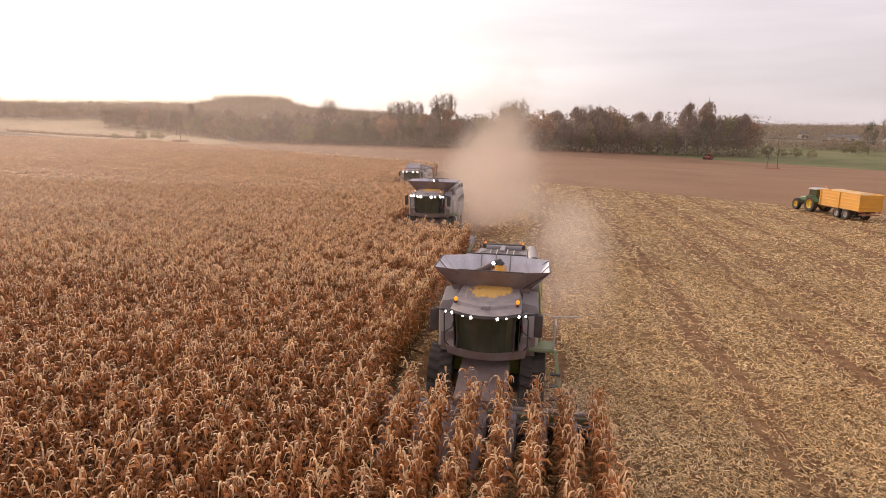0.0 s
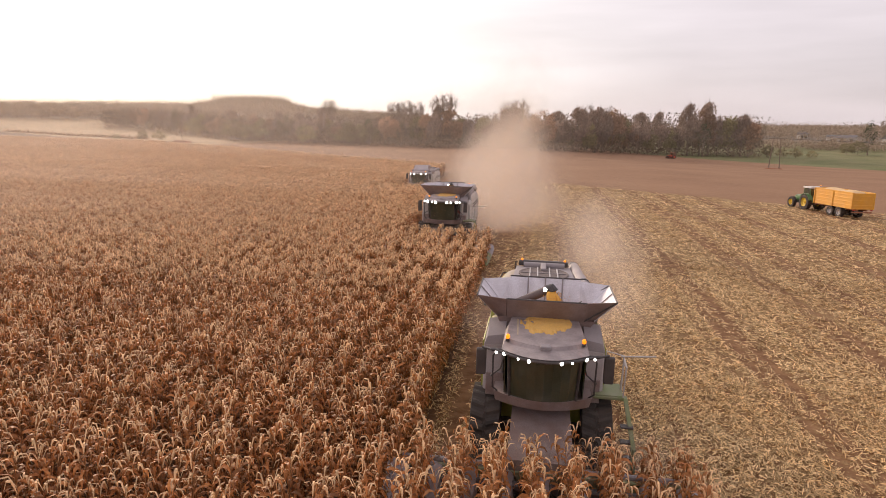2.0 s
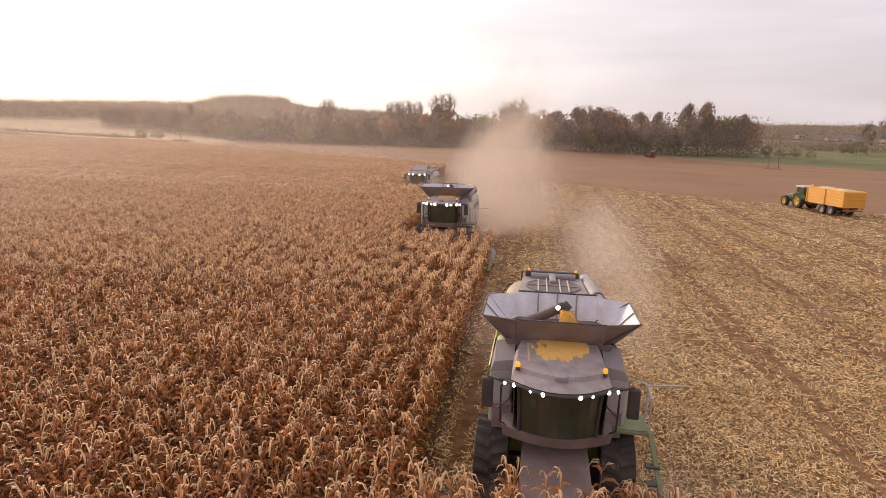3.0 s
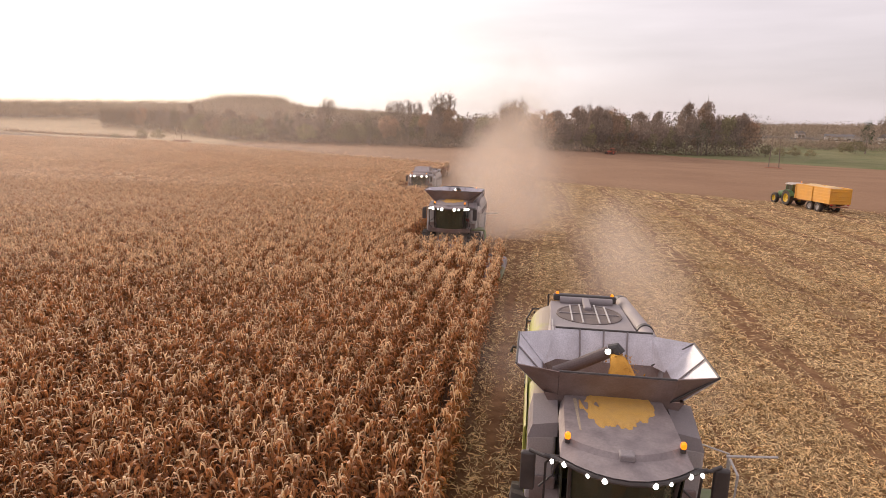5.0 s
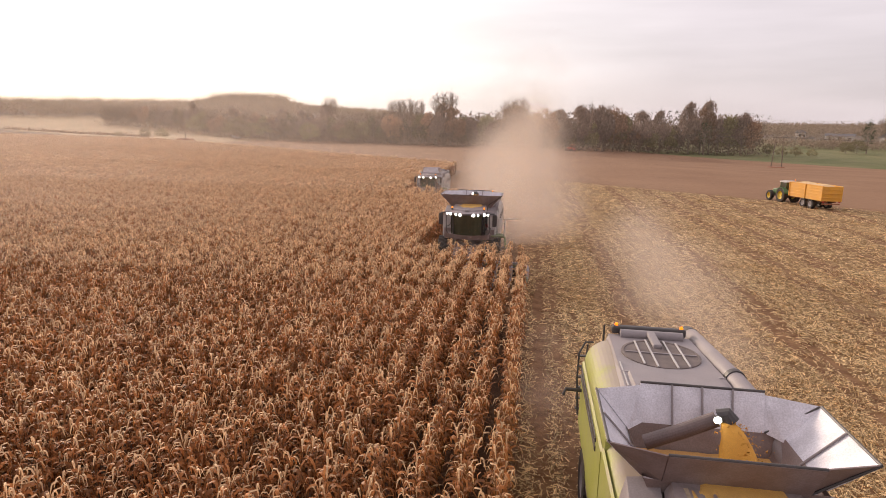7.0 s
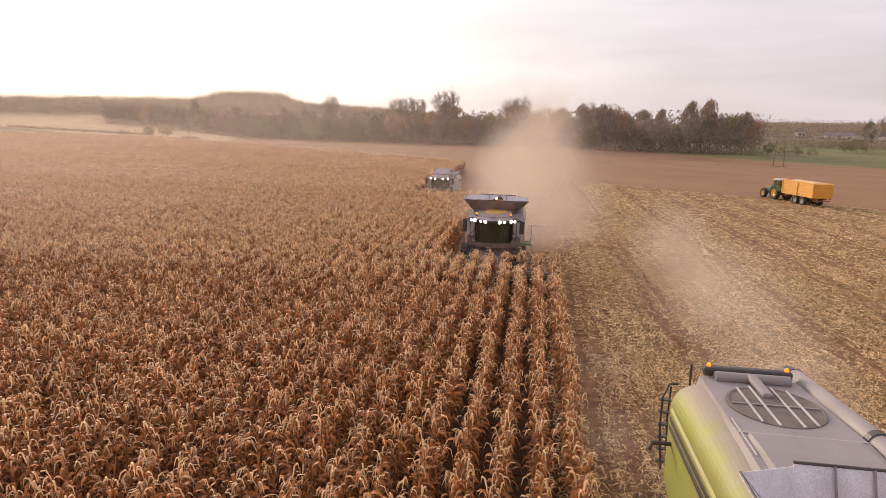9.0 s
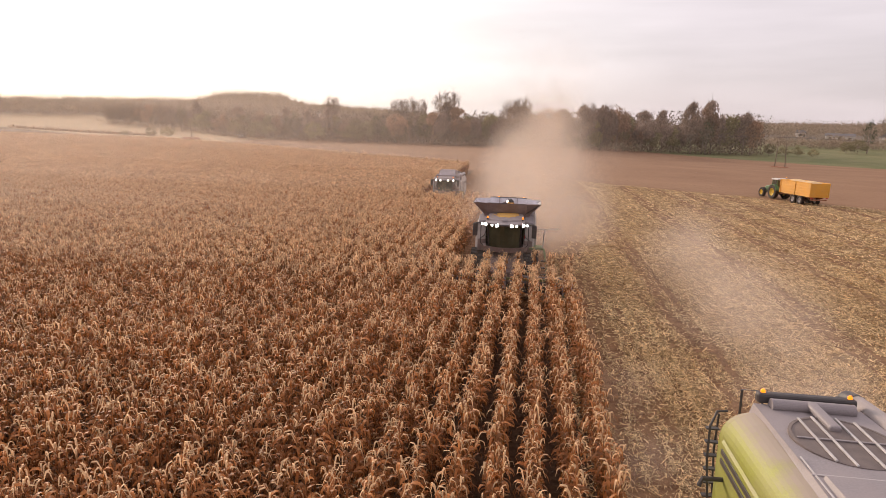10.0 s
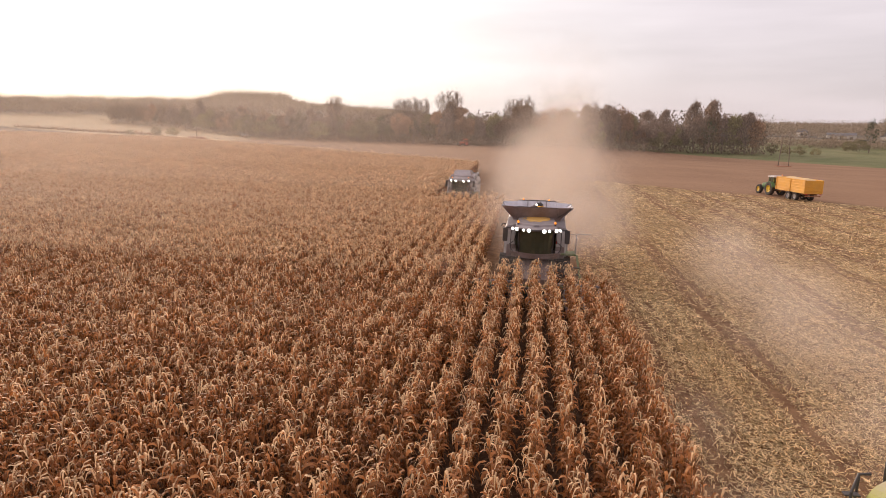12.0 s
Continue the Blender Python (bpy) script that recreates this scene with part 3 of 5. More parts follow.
def corn_header(parent, frame_mat, rng):
    """Eight-row picker: back frame, trough, auger, row hoods with pointed snouts."""
    part("header_frame", box(-3.2, -2.45, 0.4, 3.2, -2.25, 1.0, 0.04), frame_mat, parent, "green maize header back frame")
    part("header_beam", tube([(-3.15, -2.3, 1.04), (3.15, -2.3, 1.04)], 0.07, 10), grey_m, parent)
    part("trough", plate([(-3.15, -3.0, 0.42), (3.15, -3.0, 0.42), (3.15, -2.45, 0.5), (-3.15, -2.45, 0.5)], 0.03), black_m, parent)
    bm = tube([(-3.1, -2.75, 0.8), (3.1, -2.75, 0.8)], 0.13, 10)
    for k in range(46):
        x, a = -3.05 + k * 0.136, k * 0.9 * (1 if k < 23 else -1)
        c, s = math.cos(a), math.sin(a)
        plate([(x, -2.75 + c * 0.12 - s * 0.1, 0.8 + s * 0.12 + c * 0.1), (x + 0.06, -2.75 + c * 0.27 - s * 0.1, 0.8 + s * 0.27 + c * 0.1),
               (x + 0.1, -2.75 + c * 0.27 + s * 0.1, 0.8 + s * 0.27 - c * 0.1), (x + 0.04, -2.75 + c * 0.12 + s * 0.1, 0.8 + s * 0.12 - c * 0.1)], 0.015, bm)
    part("auger", bm, black_m, parent)
    for k in range(9):
        x = (k - 4) * 0.8
        end = k in (0, 8)
        rings = []
        for y, z, w, h in ((-2.5, 0.98, 0.27, 0.2), (-3.1, 0.88, 0.26, 0.2), (-3.7, 0.66, 0.22, 0.17), (-4.25, 0.4, 0.14, 0.12), (-4.7, 0.16, 0.035, 0.04)):
            w *= 1.15 if end else 1
            rings.append([(x - w, y, z - h), (x - w * 0.8, y, z), (x - w * 0.25, y, z + h * 0.55), (x + w * 0.25, y, z + h * 0.55), (x + w * 0.8, y, z), (x + w, y, z - h)])
        hood = part("row_hood", loft(rings[:3]), grey_m, parent, "grey row divider hood")
        part("snout", loft(rings[2:]), grey_m if not end else frame_mat, hood)
    for s in (-1, 1):
        part("end_shield", loft([[(s * 3.2, -2.3, 0.3), (s * 3.2, -2.3, 1.05), (s * 3.2, -3.6, 0.75), (s * 3.2, -3.9, 0.4)],
                                 [(s * 3.28, -2.3, 0.3), (s * 3.28, -2.3, 1.05), (s * 3.28, -3.6, 0.75), (s * 3.28, -3.9, 0.4)]]), frame_mat, parent)


def combine_harvester(label, side_mat, frame_mat, panel_mat, hopper_open, lamp=0.044, seed=1):
    rng = np.random.default_rng(seed)
    th = thing("combine_harvester", label, "harvester", "harvesters in the maize")
    W = 1.52
    # body shell with rounded shoulders, dusty deck on top
    part("body", loft([arch(W, 1.15, 3.3, 0.25, 0.0), arch(W, 1.05, 3.3, 0.25, 2.15), arch(W, 1.05, 3.62, 0.36, 2.22), arch(W, 1.05, 3.70, 0.52, 4.2), arch(W, 1.2, 3.66, 0.58, 6.3), arch(W * 0.985, 1.4, 3.6, 0.6, 6.9), arch(W * 0.95, 1.6, 3.44, 0.55, 7.25), arch(W * 0.86, 1.8, 3.2, 0.45, 7.45)]),
         side_mat, th)
    part("belly", box(-1.15, -0.2, 0.6, 1.15, 6.4, 1.15, 0.08), black_m, th)
    part("deck", loft([[(-1.15, 2.4, 3.55), (1.15, 2.4, 3.55), (1.05, 2.4, 3.76), (-1.05, 2.4, 3.76)], [(-1.12, 4.4, 3.6), (1.12, 4.4, 3.6), (1.02, 4.4, 3.8), (-1.02, 4.4, 3.8)],
                       [(-1.05, 7.1, 3.4), (1.05, 7.1, 3.4), (0.95, 7.1, 3.7), (-0.95, 7.1, 3.7)]]), grey_m, th, "dusty grey engine deck")
    # side covers, slotted strips and lower guards
    for s in (-1, 1):
        part("side_panel", loft([[(s * (W + 0.01), y, 1.45), (s * (W + 0.01), y, 3.1), (s * (W + 0.05), y, 3.05), (s * (W + 0.05), y, 1.5)] for y in (2.3, 4.2, 6.7)]), side_mat, th)
        part("front_side_panel", loft([[(s * (W + 0.01), y, 1.6), (s * (W + 0.01), y, 3.2), (s * (W + 0.05), y, 3.15), (s * (W + 0.05), y, 1.65)] for y in (0.1, 1.2, 2.2)]), side_mat, th)
        for z in (2.92, 2.74):
            part("grille_strip", box(s * (W + 0.045), 3.0, z - 0.05, s * (W + 0.075), 6.6, z + 0.05, 0.01) if s > 0 else box(-W - 0.075, 3.0, z - 0.05, -W - 0.045, 6.6, z + 0.05, 0.01), black_m, th)
        part("lower_guard", box(min(s * 1.2, s * 1.5), 2.4, 0.85, max(s * 1.2, s * 1.5), 5.2, 1.4, 0.05), grey_m, th)
        part("rear_ladder", tube([(s * -1.0, 7.5, 1.2), (s * -1.0, 7.62, 3.75), (s * -0.6, 7.62, 3.75), (s * -0.6, 7.5, 1.2)], 0.025, 8) if s > 0 else
             tube([(-1.56, 7.1, 1.5), (-1.62, 7.25, 2.4), (-1.6, 7.35, 3.05), (-1.45, 7.5, 3.3), (-1.25, 7.55, 3.3)], 0.025, 8), black_m, th)
    ldr = part("side_ladder", tube([(-1.36, 7.5, 1.4), (-1.4, 7.6, 2.4), (-1.38, 7.62, 3.2)], 0.022, 8), black_m, th, "black rear access ladder")
    for k in range(6):
        part("rung", box(-1.62, 7.28 + 0.04 * k, 1.55 + 0.27 * k, -1.37, 7.4 + 0.04 * k, 1.58 + 0.27 * k, 0.006), black_m, ldr)
    for y in (4.35, 2.75):
        part("deck_seam", box(-1.02, y, 3.755, 1.02, y + 0.035, 3.82, 0.008), pale_m, th)
    part("deck_step", loft([[(-0.92, y, 3.74), (0.92, y, 3.74), (0.86, y, z), (-0.86, y, z)] for y, z in ((2.5, 3.86), (3.6, 3.88), (4.3, 3.85))]), grey_m, th, "dusty raised deck cover")
    part("worn_edge", box(-0.985, 3.6, 3.80, -0.955, 4.9, 3.815, 0.004), white_m, th, "pale worn edge strip")
    part("side_marker", tube([(-1.5, 6.4, 2.45), (-1.95, 6.3, 2.5), (-2.0, 6.3, 2.35)], 0.045, 8), black_m, th, "black marker arm")
    # round cooling screen with pale bars
    seg = 32
    bm = loft([[(math.cos(k * math.tau / seg) * r, 5.6 + math.sin(k * math.tau / seg) * r * 1.05, z) for k in range(seg)] for r, z in ((0.84, 3.68), (0.84, 3.80), (0.79, 3.805), (0.78, 3.79))])
    scr = part("cooling_screen", bm, material("dark screen mesh", (0.10, 0.08, 0.075), 0.8, fine=120, dust=0.3, dust_color=DUST, bump=0.4), th, "dark round engine cooling screen")
    for x in (-0.46, -0.2, 0.2, 0.46):
        h = math.sqrt(max(0.0, 0.87 ** 2 - x * x))
        part("screen_bar", box(x - 0.02, 5.6 - h, 3.795, x + 0.02, 5.6 + h, 3.825, 0.005), white_m, scr)
    part("screen_bar", box(-0.76, 5.58, 3.793, 0.76, 5.62, 3.815, 0.005), grey_m, scr)
    part("duct", box(-0.1, 5.95, 3.76, 0.1, 7.0, 3.88, 0.04), grey_m, th)
    part("rear_bar", box(-0.88, 7.1, 3.7, 0.88, 7.3, 3.9, 0.05), black_m, th)
    part("rear_cylinder", tube([(-0.7, 6.95, 3.76), (0.75, 6.95, 3.76)], 0.12, 24), grey_m, th)
    part("straw_hood", loft([arch(1.25, 0.9, 2.9, 0.3, 7.4), arch(1.2, 0.8, 2.5, 0.3, 8.0), arch(1.1, 0.75, 1.8, 0.2, 8.3)]), grey_m, th)
    for x in (-0.77, 0.77):
        bulb("beacon", th, x, 7.2, 3.88, 0.045, True)
    # unloading tube folded back along one side
    tb = part("unloading_tube", tube([(1.28, 1.6, 3.45), (1.3, 2.4, 3.72), (1.26, 4.6, 3.72), (1.12, 7.6, 3.62)], 0.19, 16), grey_m, th, "grey unloading tube", True)
    part("collar", tube([(1.265, 4.5, 3.72), (1.26, 4.65, 3.72)], 0.215, 16), black_m, tb)
    part("tube_spout", tube([(1.12, 7.6, 3.62), (1.1, 7.9, 3.58), (1.09, 8.05, 3.4)], 0.2, 14), black_m, tb)
    # grain hopper
    if hopper_open:
        RX, Y0, Y1, Z1 = 1.76, -0.08, 2.3, 4.36
        BX, B0, B1, Z0 = 0.98, 0.25, 2.05, 3.8
        quads = {"hopper_front": [(-BX, B0, Z0), (BX, B0, Z0), (BX * 1.02, Y0, Z1), (-BX * 1.02, Y0, Z1)],
                 "hopper_rear": [(-BX, B1, Z0), (BX, B1, Z0), (BX * 1.02, Y1, Z1 + 0.06), (-BX * 1.02, Y1, Z1 + 0.06)],
                 "hopper_side": [(-1.22, B0 + 0.2, Z0 - 0.05), (-1.22, B1 - 0.2, Z0 - 0.05), (-RX, Y1 - 0.3, Z1), (-RX, Y0 + 0.25, Z1)],
                 "hopper_side.001": [(1.22, B0 + 0.2, Z0 - 0.05), (1.22, B1 - 0.2, Z0 - 0.05), (RX, Y1 - 0.3, Z1), (RX, Y0 + 0.25, Z1)]}
        for n, q in quads.items():
            flip = n in ("hopper_front", "hopper_side.001")
            # front flap takes the darker sheet, its shade painted in
            pl = part(n.split(".")[0], plate(q if flip else q[::-1], 0.025), stain_shade_m if n == "hopper_front" else steel_m, th, "bare grey steel hopper flap")
            a, b2, c, d = [Vector(p) for p in q]
            part("rim", tube([d, c], 0.022, 6), black_m, pl)
            for k in ((1, 2, 3) if "side" not in n else (2,)):
                lo, hi = a.lerp(b2, k / 4), d.lerp(c, k / 4)
                inward = (Vector((0, 1.15, 4.2)) - (lo + hi) / 2).normalized() * 0.028
                part("stiffener", tube([lo + inward, hi + inward], 0.018, 6), grey_m, pl)
        for sx in (-1, 1):
            for yb, yt, ys in ((B0, Y0, Y0 + 0.25), (B1, Y1, Y1 - 0.3)):
                yy = B0 + 0.2 if yb == B0 else B1 - 0.2
                tri = [(sx * BX, yb, Z0), (sx * BX * 1.02, yt, Z1), (sx * RX, ys, Z1), (sx * 1.22, yy, Z0 - 0.05)]
                # front corners carry painted shade too, rear ones stay bare steel
                pl = part("corner_flap", plate(tri, 0.02), stain_shade_m if yb == B0 else steel_m, th, "grey steel corner flap")
                part("brace", tube([tri[0], tri[2]], 0.02, 6), black_m, pl)
        part("hopper_well", loft([[(-1.24, 0.24, 3.81), (1.24, 0.24, 3.81), (1.24, 2.06, 3.81), (-1.24, 2.06, 3.81)], [(-1.0, 0.4, 3.3), (1.0, 0.4, 3.3), (1.0, 1.9, 3.3), (-1.0, 1.9, 3.3)]], caps=False), stain_shade_m, th)
        # heap of grain, filling auger and the falling stream
        n = 25
        vs, fs = [], []
        for j in range(n):
            for i in range(n):
                x, y = -1.05 + 2.1 * i / (n - 1), 0.4 + 1.5 * j / (n - 1)
                z = 3.42 + 0.28 * math.exp(-((x - 0.15) ** 2 / 0.2 + (y - 1.0) ** 2 / 0.25)) + noise.noise((x * 6, y * 6, seed)) * 0.02
                vs.append((x, y, z))
        for j in range(n - 1):
            for i in range(n - 1):
                k = j * n + i
                fs += [(k, k + 1, k + n + 1), (k, k + n + 1, k + n)]
        # heap is browner than the falling grain, with the hopper's shade put in
        soup("grain_pile", vs, fs, [material("grain with hopper shade in its colour", (0.62, 0.33, 0.07), 0.75, second=(0.5, 0.25, 0.05), scale=4, fine=80, bump=0.5, dust=0.15, dust_color=DUST)], th)["label"] = "heap of golden maize grain"
        au = part("filling_auger", tube([(-1.0, 1.5, 3.72), (-0.45, 1.45, 4.0), (0.02, 1.42, 4.26)], 0.12, 18), material("worn auger tube", (0.15, 0.105, 0.095), 0.5, second=(0.10, 0.075, 0.07), scale=3, bump=0.05), th, "dark worn filling auger tube")
        part("auger_mouth", tube([(0.05, 1.42, 4.28), (0.15, 1.4, 4.33), (0.22, 1.36, 4.24)], 0.14, 12), black_m, au)
        bulb("hopper_lamp", th, -0.02, 1.22, 4.34, 0.06)
        st = []
        for k in range(9):
            u = k / 8
            c = Vector((0.14 + 0.16 * u, 1.3 - 0.35 * u, 4.27 - 0.62 * u * u - 0.06 * u))
            w = 0.09 + 0.23 * u
            st.append([c + Vector((math.cos(q * math.tau / 12) * w * (1 + 0.2 * noise.noise((u * 5, q, 3))), math.sin(q * math.tau / 12) * w * 0.6, 0)) for q in range(12)])
        part("grain_stream", loft(st), grain_m, th, "golden grain pouring from the auger", True)
        kv, kf = [], []
        for k in range(500):
            u = rng.uniform(0, 1)
            c = np.array([0.2 + 0.18 * u + rng.normal(0, 0.08 + 0.1 * u), 1.3 - 0.35 * u + rng.normal(0, 0.06 + 0.06 * u), 4.25 - 0.6 * u * u + rng.normal(0, 0.02)])
            o = len(kv)
            kv += [c + rng.normal(0, 0.012, 3) for _ in range(4)]
            kf += [(o, o + 1, o + 2), (o, o + 2, o + 3), (o, o + 3, o + 1), (o + 1, o + 3, o + 2)]
        soup("flying_kernels", kv, kf, [grain_m], th)["kind"] = "stuff"
    else:
        part("hopper_lid", loft([arch(1.3, 3.6, 3.85, 0.12, 0.3), arch(1.3, 3.6, 3.95, 0.12, 1.2), arch(1.3, 3.6, 3.85, 0.12, 2.3)]), grey_m, th, "closed grey hopper lid")
        for sx in (-1, 1):
            part("tank_side", loft([[(sx * 0.98, 0.5, 3.8), (sx * 1.03, 0.5, 3.8), (sx * 1.03, 2.3, 3.8), (sx * 0.98, 2.3, 3.8)], [(sx * 0.86, 0.6, 4.42), (sx * 0.91, 0.6, 4.42), (sx * 0.91, 2.2, 4.42), (sx * 0.86, 2.2, 4.42)]]), stain_shade_m, th)
        for y in (0.5, 2.26):
            part("tank_end", loft([[(-0.97, y, 3.8), (0.97, y, 3.8), (0.97, y + 0.04, 3.8), (-0.97, y + 0.04, 3.8)], [(-0.85, y, 4.4), (0.85, y, 4.4), (0.85, y + 0.04, 4.4), (-0.85, y + 0.04, 4.4)]]), steel_m, th, "grey upright tank extension")
    # cab: floor ring, glass, posts, roof
    def curve(w, yb, bow, z, n=8):
        return [(-w + 2 * w * k / n, yb - bow * (1 - (2 * k / n - 1) ** 2), z) for k in range(n + 1)]

    def slab(w0, y0, b0, z0, w1, y1, b1, z1, back):
        lo, hi = curve(w0, y0, b0, z0), curve(w1, y1, b1, z1)
        return loft([lo + [(w0, back, z0), (-w0, back, z0)], hi + [(w1, back, z1), (-w1, back, z1)]])

    part("cab_floor", slab(1.14, -0.9, 0.42, 2.0, 1.18, -1.0, 0.46, 2.28, 0.1), stain_shade_m, th, "dusty curved cab sill")
    part("cab_glass", slab(0.78, -1.2, 0.26, 2.28, 0.82, -1.54, 0.32, 3.5, 0.0), glass_m, th, "dark tinted curved windscreen")
    for sx in (-1, 1):
        part("cab_post", tube([(sx * 0.79, -1.22, 2.28), (sx * 0.83, -1.57, 3.52)], 0.035, 8), black_m, th)
        part("cab_rear_post", tube([(sx * 0.93, -0.2, 2.28), (sx * 0.95, -0.2, 3.5)], 0.04, 8), black_m, th)
        dr = part("cab_door", plate([(sx * 0.93, -1.1, 2.29), (sx * 0.93, -0.25, 2.29), (sx * 0.95, -0.25, 3.45), (sx * 0.95, -1.35, 3.45)], 0.025), glass_m, th, "glazed cab door")
        part("door_handle", box(sx * 0.97 - 0.02, -0.5, 2.5, sx * 0.97 + 0.02, -0.35, 2.55, 0.008), black_m, dr)
        # pale side lockers beside the cab, stepped grey covers above
        part("front_locker", box(min(sx * 1.0, sx * 1.5), -0.35, 2.0, max(sx * 1.0, sx * 1.5), 0.1, 3.25, 0.05), panel_mat, th, "pale grey front locker")
        part("lower_panel", box(min(sx * 0.98, sx * 1.42), -0.42, 1.9, max(sx * 0.98, sx * 1.42), -0.36, 2.5, 0.02), stain_shade_m, th)
        part("door_stay", tube([(sx * 0.95, -0.7, 3.1), (sx * 1.05, -0.75, 2.75), (sx * 1.28, -0.9, 2.6)], 0.02, 6), black_m, th)
        part("shoulder_cover", loft([[(sx * 0.98, -0.35, 3.25), (sx * 1.5, -0.35, 3.2), (sx * 1.5, 0.5, 3.3), (sx * 0.98, 0.5, 3.3)],
                                     [(sx * 0.98, -0.3, 3.5), (sx * 1.42, -0.3, 3.42), (sx * 1.42, 0.5, 3.66), (sx * 0.98, 0.5, 3.72)]]), grey_m, th, "grey shoulder cover")
        arm = part("mirror_arm", tube([(sx * 0.95, -1.5, 3.5), (sx * 1.25, -1.55, 3.52), (sx * 1.46, -1.35, 3.5)], 0.03, 8), black_m, th)
        mi = part("mirror", box(sx * 1.48 - 0.12, -1.42, 2.82, sx * 1.48 + 0.12, -1.3, 3.48, 0.04), black_m, th, "black door mirror")
        part("mirror_glass", box(sx * 1.48 - 0.1, -1.298, 2.86, sx * 1.48 + 0.1, -1.285, 3.44, 0.003), glass_m, mi)
        part("grab_rail", tube([(sx * 1.1, -1.0, 2.28), (sx * 1.2, -1.2, 2.45), (sx * 1.2, -1.35, 3.3), (sx * 1.1, -1.5, 3.5)], 0.022, 8), black_m, th)
    roof = []
    for y, z, w, bow, h in ((-1.55, 3.5, 0.98, 0.5, 0.02), (-1.6, 3.56, 1.0, 0.52, 0.05), (-1.3, 3.64, 0.96, 0.4, 0.03)):
        roof.append(curve(w, y, bow, z) + [(w * 0.98, -0.3, z + 0.02), (w * 0.93, 0.28, z + h), (-w * 0.93, 0.28, z + h), (-w * 0.98, -0.3, z + 0.02)])
    def roof_z(y):
        return 3.7 + 0.1 * (y + 1.7) / 1.9

    # the crown of the roof, a sheet rising evenly to the back
    roof.append([(p[0] * 0.95, p[1] * 0.95, roof_z(p[1] * 0.95)) for p in roof[-1]])
    rf = part("cab_roof", loft(roof), roof_m, th, "dusty dark grey cab roof")
    if hopper_open:
        # grain spilled over the back of the roof
        n = 60
        vs, fs = [], []
        for j in range(n):
            for i in range(n):
                u, v = 2 * i / (n - 1) - 1, j / (n - 1)
                edge = 0.75 + 0.5 * noise.noise((u * 2.2, v * 2.2, 1.7)) + 0.35 * noise.noise((u * 6, v * 3, 4.1)) + 0.25 * noise.noise((u * 14, v * 6, 9.1))
                d = max(0.0, 1 - (u * u + (v * 1.1 - 0.15) ** 2) / max(0.15, edge))
                vs.append((0.05 + u * 0.74, 0.24 - v * 1.25, roof_z(0.24 - v * 1.25) - 0.035 + 0.075 * min(1.0, 2.5 * d) + noise.noise((u * 9, v * 9, 4)) * 0.008))
        for j in range(n - 1):
            for i in range(n - 1):
                k = j * n + i
                fs += [(k, k + 1, k + n + 1), (k, k + n + 1, k + n)]
        soup("spilled_grain", vs, fs, [material("golden spilled grain", (0.72, 0.42, 0.09), 0.8, second=(0.62, 0.34, 0.07), scale=6, fine=90, bump=0.4, dust=0.12, dust_color=DUST)], rf)["label"] = "golden grain spilled on the roof"
        part("roof_streak", plate([(-0.72, 0.1, 3.8), (-0.66, 0.1, 3.8), (-0.64, -1.0, 3.742), (-0.67, -1.0, 3.742)], 0.012), material("dry grain dust", (0.5, 0.4, 0.28), 0.9), rf)
    part("roof_vent", box(-0.12, -1.72, 3.62, 0.12, -1.5, 3.735, 0.03), grey_m, rf)
    part("light_bar", tube([(-1.22, -1.5, 3.5)] + [(p[0], p[1] - 0.03, 3.5) for p in curve(1.0, -1.58, 0.5, 3.5)] + [(1.22, -1.5, 3.5)], 0.04, 8), black_m, th)
    for x in ((-1.12, -0.93, -0.6, -0.36, 0.36, 0.6, 0.93, 1.12) if hopper_open else (-0.95, -0.42, 0.42, 0.95)):
        y = -1.58 - 0.5 * (1 - min(1, abs(x)) ** 2)
        bulb("work_lamp", th, x, y - 0.06, 3.5, lamp if abs(x) in (0.36, 0.93) else lamp * 0.7)
    for x in (-0.88, 0.88):
        bulb("beacon", th, x, -1.35, 3.77, 0.05, True)
    # feeder house, platform with rails, ladder
    part("feeder_house", loft([[(-0.75, -2.4, 0.5), (0.75, -2.4, 0.5), (0.75, -2.4, 1.25), (-0.75, -2.4, 1.25)], [(-0.7, -0.4, 1.0), (0.7, -0.4, 1.0), (0.7, -0.4, 1.85), (-0.7, -0.4, 1.85)]]), stain_shade_m, th, "dusty brown feeder house")
    part("platform", box(1.25, -0.6, 2.1, 2.0, 0.3, 2.18, 0.02), lime_dark_m, th, "green dusty access platform")
    part("platform_mat", box(1.29, -0.56, 2.184, 1.96, 0.25, 2.2, 0.005), lime_dark_m, th)
    for pts in ([(1.97, -0.55, 2.15), (2.0, -0.55, 2.95), (2.0, -0.1, 3.0), (1.97, -0.1, 2.15)], [(1.97, -0.05, 2.15), (2.0, 0.0, 3.05), (1.6, 0.28, 3.05), (1.6, 0.28, 2.15)]):
        part("handrail", tube(pts, 0.024, 8), white_m, th, "pale handrail")
    part("wing_arm", tube([(1.9, -0.2, 3.1), (2.75, -0.15, 3.14)], 0.02, 6), white_m, th)
    ld = part("ladder", loft([[(1.98, -0.58, 2.16), (2.08, -0.58, 2.16), (2.08, -0.42, 2.16), (1.98, -0.42, 2.16)], [(2.15, -1.3, 1.2), (2.25, -1.3, 1.2), (2.25, -1.15, 1.2), (2.15, -1.15, 1.2)],
                              [(2.15, -1.45, 0.5), (2.25, -1.45, 0.5), (2.25, -1.3, 0.5), (2.15, -1.3, 0.5)]]), lime_dark_m, th, "green access ladder")
    for k in range(4):
        z = 0.6 + k * 0.33
        part("rung", box(1.9, -1.45 + k * 0.13, z, 2.2, -1.25 + k * 0.13, z + 0.04, 0.01), black_m, ld)
